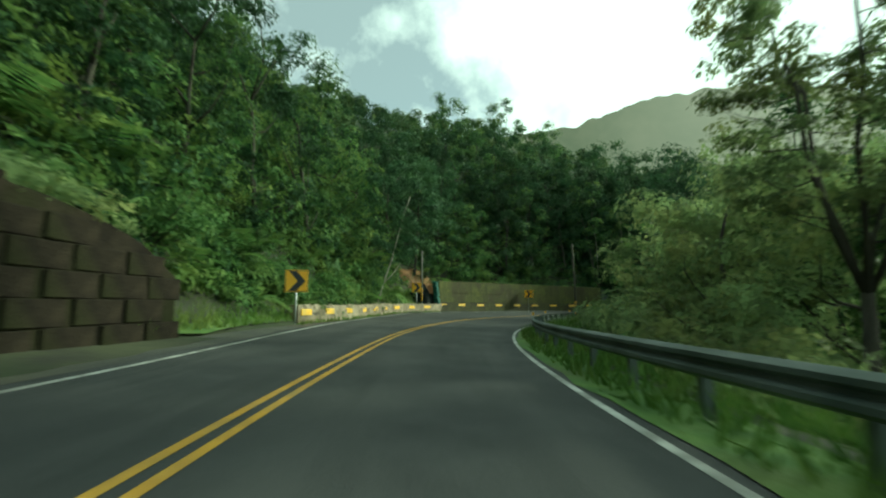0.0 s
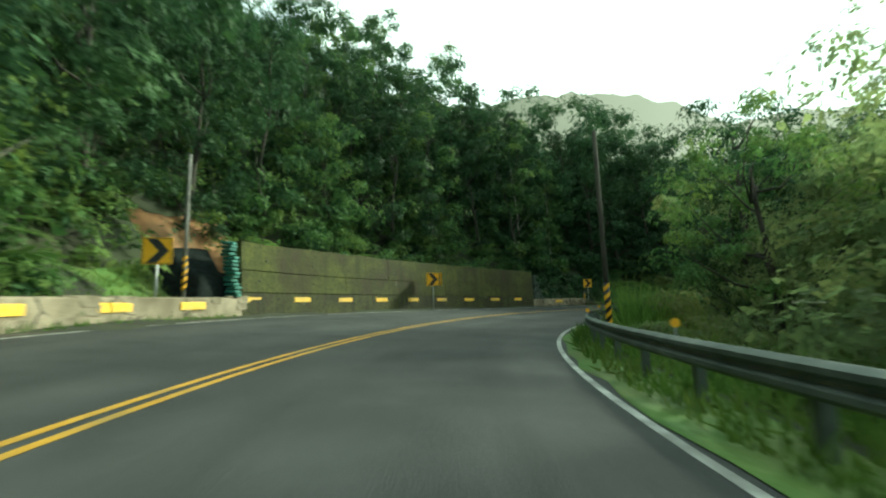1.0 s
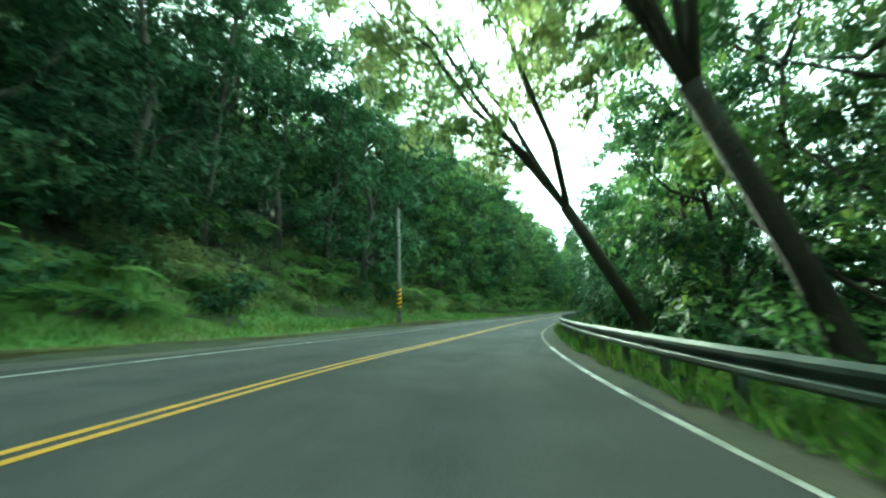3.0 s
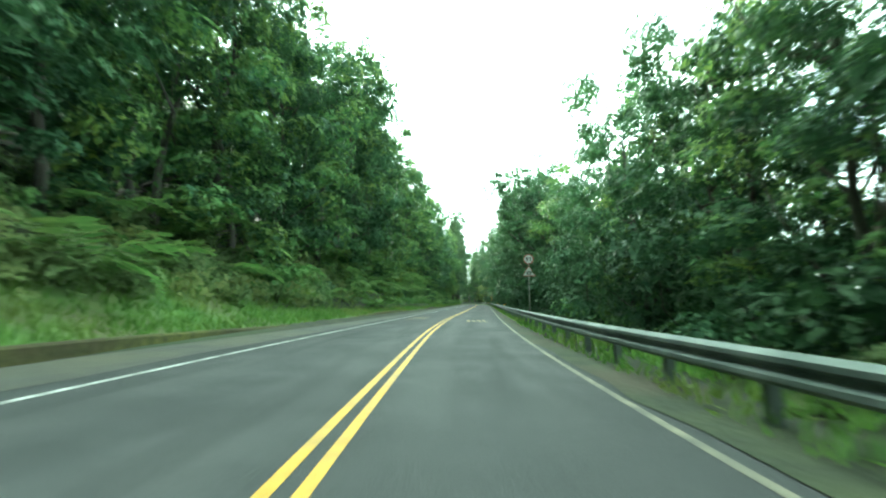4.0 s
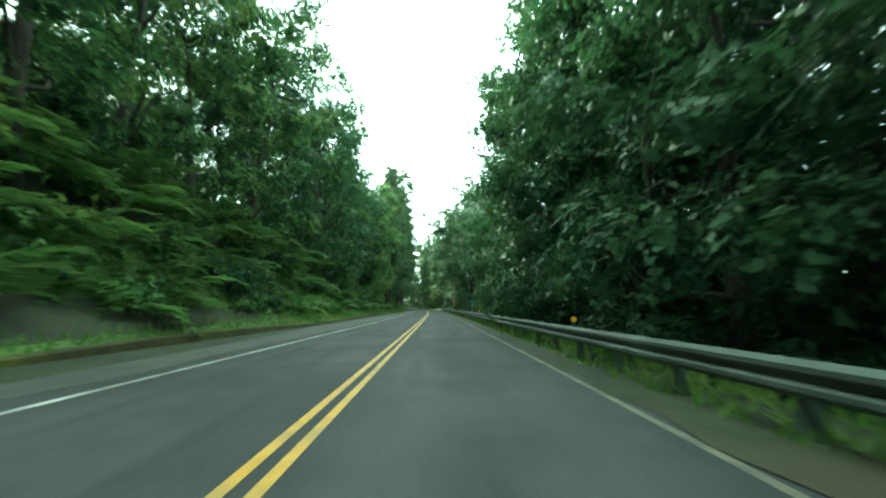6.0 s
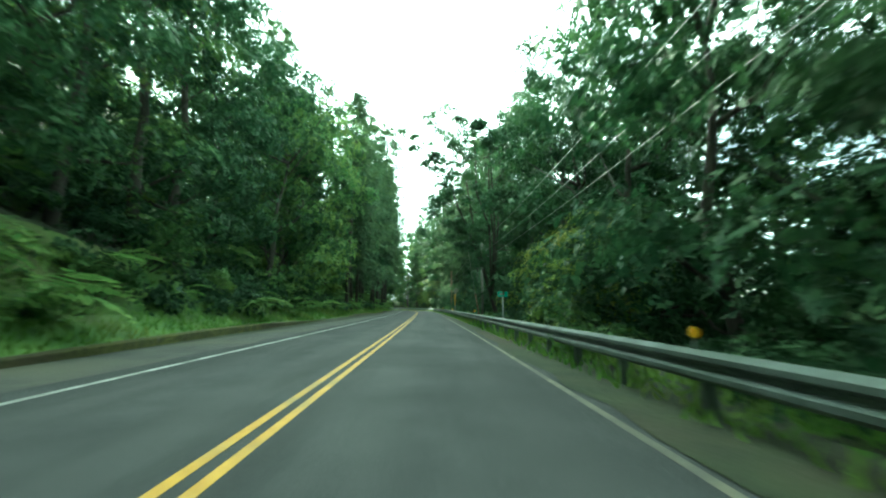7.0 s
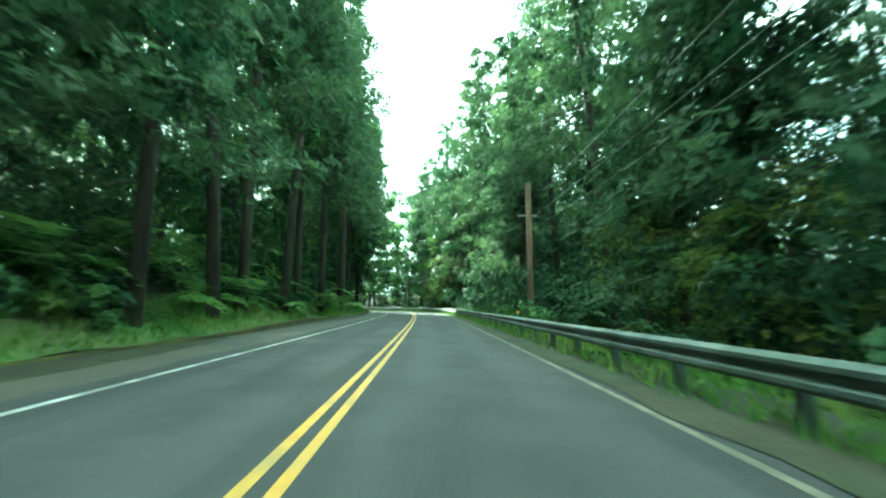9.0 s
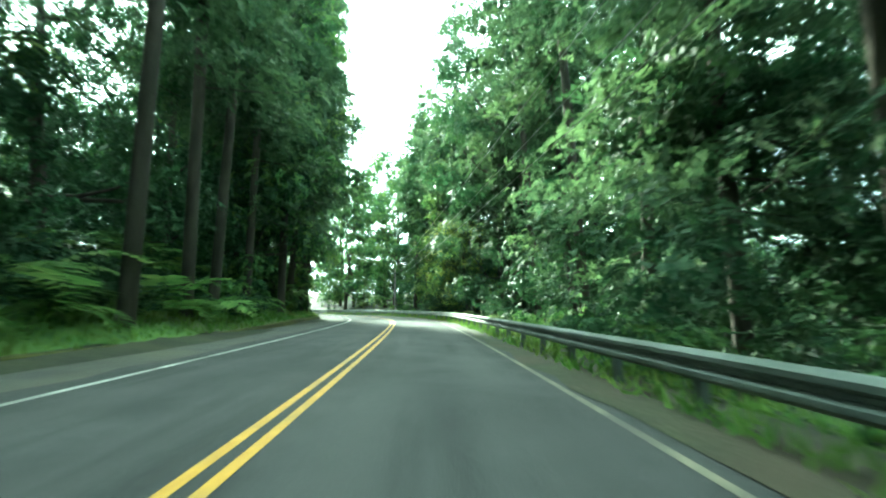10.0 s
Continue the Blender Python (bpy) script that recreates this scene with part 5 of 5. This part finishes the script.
while s < 316:
    plant(rnd.choice(CONIF), s, float(U_FOOT(s)) - 1.4 - rnd.uniform(-0.4, 0.8), rnd.uniform(0.95, 1.2) * (1.2 if s > 245 else 1.0), 0.5)
    if rnd.random() < 0.6 or 234 < s < 297:
        plant(rnd.choice(CONIF), s + 1.6, float(U_RAIL(s)) + 4.4 + rnd.uniform(-0.3, 0.9), rnd.uniform(1.0, 1.3), 0.5)
    if s < 262 and rnd.random() < 0.25:
        plant(rnd.choice(CONIF), s + 0.7, float(U_RAIL(s)) + 8.2 + rnd.uniform(-0.6, 0.9), rnd.uniform(0.9, 1.15), 0.5)
    s += rnd.uniform(3.0, 4.6)
rnd = random.Random(523)
# a dense stand behind the guardrail, its shade painted by the dark leaf colour
s = 143.0
while s < 180:
    plant(rnd.choice((NEAR[1], NEAR[4])), s, float(U_RAIL(s)) + 4.1 + rnd.uniform(-0.5, 0.8), rnd.uniform(0.95, 1.15) * (0.7 if s < 157 else 1.2), 0.5)
    s += rnd.uniform(3.2, 4.4)
rnd = random.Random(524)
# the woods beyond the last bend
for s, u, k in ((292, 8, 1.0), (297, 13, 1.1), (302, 7.5, 0.9), (306, 14, 1.15), (311, 8, 1.0), (316, 13, 1.1), (321, 8, 1.0), (326, 14, 1.2), (300, 20, 1.2), (310, 22, 1.2), (320, 21, 1.2), (296, 26, 1.2), (331, 8, 1.1), (336, 13, 1.2), (341, 8.5, 1.1), (347, 14, 1.2), (330, 20, 1.25), (342, 22, 1.25), (352, 9, 1.2)):
    plant(rnd.choice(NEAR), s, u, k * 1.3)
for s, d, k in ((288, 3.5, 1.35), (292, 4.2, 1.5), (296, 4.0, 1.4), (300, 7, 1.5), (305, 4.5, 1.4), (294, 9, 1.5)):
    plant(NEAR[2] if k == 1.4 else NEAR[0], s, float(U_FOOT(s)) - d, k)
eye_x, eye_y = spot(261, 0)[:2]
for d, az, k in ((44, 78, 1.0), (50, 74, 1.2), (52, 83, 1.1), (60, 79, 1.3), (62, 86, 1.2), (66, 75, 1.4), (70, 82, 1.4), (76, 78, 1.5), (56, 89, 1.2), (64, 92, 1.2)):
    q = around(eye_x + d * math.sin(radians(az)), eye_y + d * math.cos(radians(az)))
    if q[1][0] > 5.0 or q[1][0] < -9.5:
        plant(NEAR[(d // 2) % 4], float(q[0][0]), float(q[1][0]), k)
for s, u, k in ((256, 11, 1.05), (262, 12.5, 1.1)):
    plant(NEAR[1 if u < 12 else 4], s, u, k)
for s, u in ((298, 5.5), (305, 5.8), (308, 10)):
    plant(LIT[0], s, u, 0.8)

for ob in NEAR + BROAD + CONIF + OPEN + LIT + PALE + BIG + STEM + SNAG:
    for o in list(ob.children) + [ob]:
        bpy.data.objects.remove(o)

rnd = random.Random(525)
# ferns and shrubs on the bank
s = 9.0
while s < 304:
    for d0 in (1.6, 2.6, 4.0):
        if (40 < s < 64.2 and d0 < 2) or (34.4 < s < 38.6 and d0 < 3) or (38.6 <= s < 42 and d0 < 5) or (86 < s < 116 and d0 < 2) or (67 < s < 76 and d0 < 3):
            continue
        u = float(U_FOOT(s)) - d0 - rnd.uniform(-0.4, 0.7)
        if rnd.random() < 0.6:
            fern(s + rnd.uniform(-0.6, 0.6), u, rnd.uniform(0.7, 1.15), 0.35 * (d0 - 0.6))
        else:
            undergrowth("shrub", rnd.choice((BUSHES[0], BUSHES[1], BUSHES[3])), "leafy green shrub on the bank", "shrub", "bank shrubs", s, u, rnd.uniform(0.6, 1.1))
    s += 3.5
# big arching ferns that hang down the cut
s = 128.0
while s < 190:
    for d0 in (2.7, 3.4, 4.2):
        fern(s + rnd.uniform(-0.8, 0.8), float(U_FOOT(s)) - d0 - rnd.uniform(-0.3, 0.3), rnd.uniform(0.6, 1.05), 0.45 + 0.5 * (d0 - 2.7))
    s += 2.5
s = -2.0
while s < 316:
    u = float(U_RAIL(s)) + 1.6 + rnd.uniform(-0.3, 1.3)
    undergrowth("shrub", rnd.choice(BUSHES[1:2] if 118 < s < 186 else BUSHES if s > 66 else BUSHES[2:3] + BUSHES[:1]), "leafy shrub behind the guardrail", "shrub", "valley shrubs", s, u, rnd.uniform(0.5, 0.85), -0.2)
    s += 2.8


def leaf_stuff(name, label, category, centres, radii, count, size, mat, seed):
    rng = np.random.RandomState(seed)
    leaves = blob_leaves(rng, centres, radii, count, size)
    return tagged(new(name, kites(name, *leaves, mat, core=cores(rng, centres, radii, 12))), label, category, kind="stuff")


def scatter(seed, s0, s1, d0, d1, area, side):
    """Random spots beside the road, one for each so many square metres."""
    rng = np.random.RandomState(seed)
    n = int((s1 - s0) * (d1 - d0) / area)
    s, d = rng.uniform(s0, s1, n), rng.uniform(d0, d1, n)
    u = U_FOOT(s) - d if side < 0 else U_RAIL(s) + d
    p = spot(s, u)
    p[:, 2] = ground_z(s, u)
    if side < 0:
        keep = ~(((s > 38.9) & (s < 42.6) & (d < 5)) | ((s > 35.0) & (s < 39) & (d < 2.3)))
        return s[keep], p[keep], rng
    return s, p, rng


# low growth that covers the slopes
for k, (s0, s1, mat, area) in enumerate(((5, 42, M_LEAF, 0.7), (63, 82, M_LEAF_DARK, 0.8), (82, 128, M_LEAF_PALE, 0.8), (128, 190, M_LEAF, 1.3), (190, 320, M_LEAF_DARK, 1.5))):
    s, p, rng = scatter(100 + k, s0, s1, 1.7 if mat is M_LEAF_PALE else 1.3, 7.0, area, -1)
    p[:, 2] += 0.55
    leaf_stuff("undergrowth", "dense leafy undergrowth covering the bank", "undergrowth", p, rng.uniform(0.5, 1.1, len(p)), 66, 0.2, mat, 110 + k)
for k, (s0, s1) in enumerate(((5, 60), (60, 120), (120, 215))):
    s, p, rng = scatter(120 + k, s0, s1, 1.4 if k == 0 else 5.5, 14, (1.3, 2.1, 3.8)[k], -1)
    p[:, 2] += rng.uniform(0.4, (4.8, 6.5, 3.6)[k], len(p)) * (np.abs(p[:, 2]) > 2.5)
    leaf_stuff("undergrowth", "dense leafy undergrowth between the trees", "undergrowth", p, rng.uniform(0.9, 2.0, len(p)), 66, 0.27, M_LEAF if k == 0 else M_LEAF_DARK, 130 + k)
# creepers closing the steep slope above the first low wall
s, p, rng = scatter(198, 13, 35, 1.8, 6.5, 0.75, -1)
p[:, 2] += 0.4
leaf_stuff("undergrowth", "leafy creepers covering the steep slope", "undergrowth", p, rng.uniform(0.5, 0.9, len(p)), 56, 0.19, M_LEAF, 199)
# low leaves at the foot of the cut
s, p, rng = scatter(188, 128, 192, 1.7, 3.1, 0.3, -1)
p[:, 2] += 0.1
leaf_stuff("undergrowth", "low leafy weeds at the foot of the bank", "undergrowth", p, rng.uniform(0.3, 0.55, len(p)), 50, 0.15, M_LEAF, 189)
# deep shade painted with dark leaves behind the second low wall, and dense dark-leaved growth on the valley side of the
# straight
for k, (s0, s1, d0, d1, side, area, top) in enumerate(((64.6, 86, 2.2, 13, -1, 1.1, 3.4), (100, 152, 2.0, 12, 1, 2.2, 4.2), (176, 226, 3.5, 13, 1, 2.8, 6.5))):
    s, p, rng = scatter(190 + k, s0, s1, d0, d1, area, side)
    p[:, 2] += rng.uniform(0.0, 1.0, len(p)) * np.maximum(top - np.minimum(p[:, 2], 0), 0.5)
    leaf_stuff("undergrowth", "dense shrubs, the shade of the trees painted as dark leaves", "undergrowth", p, rng.uniform(0.7, 1.5, len(p)), 75, 0.22, M_LEAF_DARK, 195 + k)
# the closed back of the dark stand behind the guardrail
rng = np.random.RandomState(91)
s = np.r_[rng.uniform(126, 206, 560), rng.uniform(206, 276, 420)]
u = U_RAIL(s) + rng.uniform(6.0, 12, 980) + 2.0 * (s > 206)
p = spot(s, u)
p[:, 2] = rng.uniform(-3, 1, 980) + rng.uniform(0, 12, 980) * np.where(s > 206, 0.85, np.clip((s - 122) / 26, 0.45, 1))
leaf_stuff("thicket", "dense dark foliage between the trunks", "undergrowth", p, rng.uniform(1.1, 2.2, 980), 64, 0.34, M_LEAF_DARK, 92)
# growth hanging over the top of the stone wall
rng = np.random.RandomState(77)
s = rng.uniform(-9, 9.8, 150)
u = stone_u(s) - rng.uniform(0.25, 4.0, 150)
p = spot(s, u)
p[:, 2] += stone_h(s) + 0.35 * (stone_u(s) - u) - 0.05
leaf_stuff("undergrowth", "bright creepers hanging over the stone wall", "undergrowth", p, rng.uniform(0.3, 0.75, 150), 90, 0.1, M_LEAF_PALE, 78)
rnd = random.Random(526)
# ferns and creepers hanging over the top of the retaining wall
rng = np.random.RandomState(85)
s, d = rng.uniform(41, 66, 210), rng.uniform(1.0, 6.5, 210)
p = spot(s, U_FOOT(s) - d)
p[:, 2] = np.maximum(ground_z(s, U_FOOT(s) - d), 3.2) + rng.uniform(-0.1, 1.0, 210) * np.minimum(d, 2.4)
leaf_stuff("undergrowth", "dark shrubs crowding the top of the mossy wall", "undergrowth", p, rng.uniform(0.45, 0.95, 210), 90, 0.14, M_LEAF, 86)
for k in range(13):
    s = 42 + 1.75 * k + rnd.uniform(-0.5, 0.5)
    u = float(U_FOOT(s)) - rnd.uniform(1.9, 2.7)
    fern(s, u, rnd.uniform(0.6, 0.85), 3.75 - float(ground_z(np.array([s]), np.array([u]))[0]))
# low growth round the last curve sign, its leaf colour darkened for the shade
rng = np.random.RandomState(87)
s, d = rng.uniform(64.8, 77, 150), rng.uniform(0.9, 5.0, 150)
p = spot(s, U_FOOT(s) - d)
p[:, 2] = ground_z(s, U_FOOT(s) - d) + rng.uniform(0.0, 0.5, 150)
leaf_stuff("undergrowth", "low growth on the bank, shade painted into its dark leaves", "undergrowth", p, rng.uniform(0.35, 0.7, 150), 90, 0.12, M_LEAF_DARK, 88)
# tall shrubs standing before the clay cut
rng = np.random.RandomState(83)
s, d = rng.uniform(29.0, 34.6, 70), rng.uniform(0.9, 4.5, 70)
p = spot(s, U_FOOT(s) - d)
p[:, 2] = ground_z(s, U_FOOT(s) - d) + rng.uniform(0.3, 2.6, 70)
leaf_stuff("undergrowth", "tall dark shrubs beside the clay cut", "undergrowth", p, rng.uniform(0.6, 1.1, 70), 110, 0.15, M_LEAF, 84)
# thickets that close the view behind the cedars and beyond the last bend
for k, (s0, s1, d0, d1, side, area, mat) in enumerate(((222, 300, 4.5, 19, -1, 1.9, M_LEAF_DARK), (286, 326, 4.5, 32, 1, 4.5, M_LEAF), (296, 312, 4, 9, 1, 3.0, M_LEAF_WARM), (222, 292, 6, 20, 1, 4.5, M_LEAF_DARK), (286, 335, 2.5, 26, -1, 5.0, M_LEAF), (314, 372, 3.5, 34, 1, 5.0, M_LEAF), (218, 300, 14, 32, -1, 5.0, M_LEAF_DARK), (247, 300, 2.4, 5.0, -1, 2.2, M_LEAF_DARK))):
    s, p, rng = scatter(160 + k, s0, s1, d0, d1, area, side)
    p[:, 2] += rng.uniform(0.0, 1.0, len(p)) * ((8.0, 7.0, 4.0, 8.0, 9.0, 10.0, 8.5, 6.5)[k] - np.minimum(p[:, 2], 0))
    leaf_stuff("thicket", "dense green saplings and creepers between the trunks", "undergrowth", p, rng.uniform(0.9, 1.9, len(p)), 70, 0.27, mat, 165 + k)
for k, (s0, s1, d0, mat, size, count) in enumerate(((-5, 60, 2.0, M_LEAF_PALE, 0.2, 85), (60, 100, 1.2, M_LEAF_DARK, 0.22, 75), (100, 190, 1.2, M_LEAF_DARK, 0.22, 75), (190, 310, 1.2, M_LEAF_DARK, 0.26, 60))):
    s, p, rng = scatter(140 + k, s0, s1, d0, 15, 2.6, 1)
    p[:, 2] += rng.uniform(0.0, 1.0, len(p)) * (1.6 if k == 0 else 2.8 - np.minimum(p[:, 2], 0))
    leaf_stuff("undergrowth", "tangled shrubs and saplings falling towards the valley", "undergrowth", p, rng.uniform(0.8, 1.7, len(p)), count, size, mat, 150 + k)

# far canopy on the hill
for k, (s0, s1, d0, d1, area, count, size, wide) in enumerate(((6, 130, 17, 34, 9, 52, 0.5, 2.4), (6, 150, 34, 90, 24, 60, 0.75, 3.6))):
    s, p, rng = scatter(170 + k, s0, s1, d0, d1, area, -1)
    tall = rng.uniform(3, 7, len(p))
    c = np.concatenate([p + np.c_[rng.normal(0, wide * 0.35, (len(p), 2)), tall * f] for f in (0.35, 0.7, 1.0)])
    r = np.concatenate([wide * f * rng.uniform(0.7, 1.2, len(p)) for f in (0.9, 0.75, 0.5)])
    leaf_stuff("far_woods", "closed forest canopy over the mountainside", "forest", c, r, count, size, M_FAR, 180 + k)


# woods that fill the valley below the road
rng = np.random.RandomState(186)
s, d = rng.uniform(-20, 330, 520), 14 + 62 * rng.uniform(0, 1, 520) ** 1.3
p = spot(s, U_RAIL(s) + d)
p[:, 2] = ground_z(s, U_RAIL(s) + d) + rng.uniform(1.5, 6, 520)
leaf_stuff("far_woods", "closed forest canopy down in the valley", "forest", p, rng.uniform(2.5, 5.0, 520), 60, 0.9, M_FAR, 187)


# grass
def grass(name, s0, s1, d0, d1, n, side, seed, tall, label, mat=M_GRASS):
    rng = np.random.RandomState(seed)
    s, d = rng.uniform(s0, s1, n), d0 + (d1 - d0) * rng.uniform(0, 1, n)
    u = U_FOOT(s) - d if side < 0 else U_RAIL(s) + d
    p = spot(s, u)
    p[:, 2] = ground_z(s, u) + 0.08
    up = unit(rng.normal(0, 0.45, (n, 3)) + (0, 0, 1))
    h = tall * rng.uniform(0.5, 1.3, (n, 1))
    side_v = unit(np.cross(up, rng.normal(size=(n, 3))))
    return tagged(new(name, kites(name, p + up * h * 0.8, up * h, side_v * 0.028, mat)), label, "grass", kind="stuff")


grass("grass", 9, 40, 0.1, 2.6, 9000, -1, 201, 0.2, "bright green grass below the slope")
grass("grass", 74.0, 150, 0.1, 3.3, 23000, -1, 202, 0.18, "bright green grass along the bank")
grass("grass", 150, 330, 0.1, 2.7, 27000, -1, 203, 0.16, "green grass along the bank")
grass("grass", -10, 66, -0.5, 1.6, 9000, 1, 204, 0.2, "rough grass under the guardrail")
grass("grass", 66, 100, -0.3, 1.4, 4000, 1, 209, 0.2, "shaded grass under the guardrail")
grass("grass", 100, 330, -0.25, 1.2, 14000, 1, 205, 0.16, "shaded rough grass under the guardrail")
grass("reeds", 18, 40, 0.7, 2.6, 1600, 1, 207, 0.45, "tall reed grass behind the guardrail")
grass("reeds", 41.3, 45.6, 1.2, 3.6, 1600, 1, 208, 1.1, "tall bright reeds arching above the guardrail")
grass("weeds", 17, 40, -0.3, 0.05, 800, -1, 206, 0.12, "weeds at the foot of the roadside walls")


# ---- distant ridge, mist painted into its glow ----
def ridge():
    m = bpy.data.materials.new("painted_mist_ridge")
    m.use_nodes = True
    nodes, links = m.node_tree.nodes, m.node_tree.links
    nodes.remove(nodes["Principled BSDF"])
    # the ridge glows by itself; the haze over it is in these colours
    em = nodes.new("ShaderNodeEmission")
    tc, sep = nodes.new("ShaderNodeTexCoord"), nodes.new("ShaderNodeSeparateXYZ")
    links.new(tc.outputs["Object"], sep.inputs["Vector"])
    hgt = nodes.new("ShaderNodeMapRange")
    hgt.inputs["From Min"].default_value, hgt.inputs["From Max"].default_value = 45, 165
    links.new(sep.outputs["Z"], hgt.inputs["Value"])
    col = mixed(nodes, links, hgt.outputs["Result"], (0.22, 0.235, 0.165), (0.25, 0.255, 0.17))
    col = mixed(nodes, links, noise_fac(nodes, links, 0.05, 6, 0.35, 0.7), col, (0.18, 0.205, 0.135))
    # haze painted brighter towards the sun's side
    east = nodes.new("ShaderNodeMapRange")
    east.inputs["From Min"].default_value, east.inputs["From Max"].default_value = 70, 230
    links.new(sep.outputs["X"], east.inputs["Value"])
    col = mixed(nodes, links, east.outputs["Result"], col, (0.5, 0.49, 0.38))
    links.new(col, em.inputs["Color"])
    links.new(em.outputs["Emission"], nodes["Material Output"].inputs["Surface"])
    verts, faces = [], []
    n = 500
    for i in range(n + 1):
        a = radians(-30 + 94 * i / n)
        deg = math.degrees(a)
        h = float(spline([(-30, 20), (-14, 105), (-5, 132), (8, 138), (20, 152), (28, 148), (38, 128), (42, 112), (50, 108), (57, 90), (64, 10)], deg))
        h = h * 1.05 + 4 * noise.noise(Vector((deg * 0.5, 0, 3))) + 0.9 * abs(noise.noise(Vector((deg * 3.2, 2, 1)))) + 0.8 * abs(noise.noise(Vector((deg * 9, 5, 1))))
        for r, z in ((330, h), (300, h * 0.55), (285, -20)):
            verts.append((20 + r * math.sin(a), 20 + r * math.cos(a), z))
        if i:
            o = 3 * (i - 1)
            faces += [(o, o + 1, o + 4, o + 3), (o + 1, o + 2, o + 5, o + 4)]
    tagged(new("backdrop", mesh_of("backdrop", verts, faces, m)), "wooded mountain ridge, morning mist painted into its glowing colour", "mountain", kind="structure")


ridge()
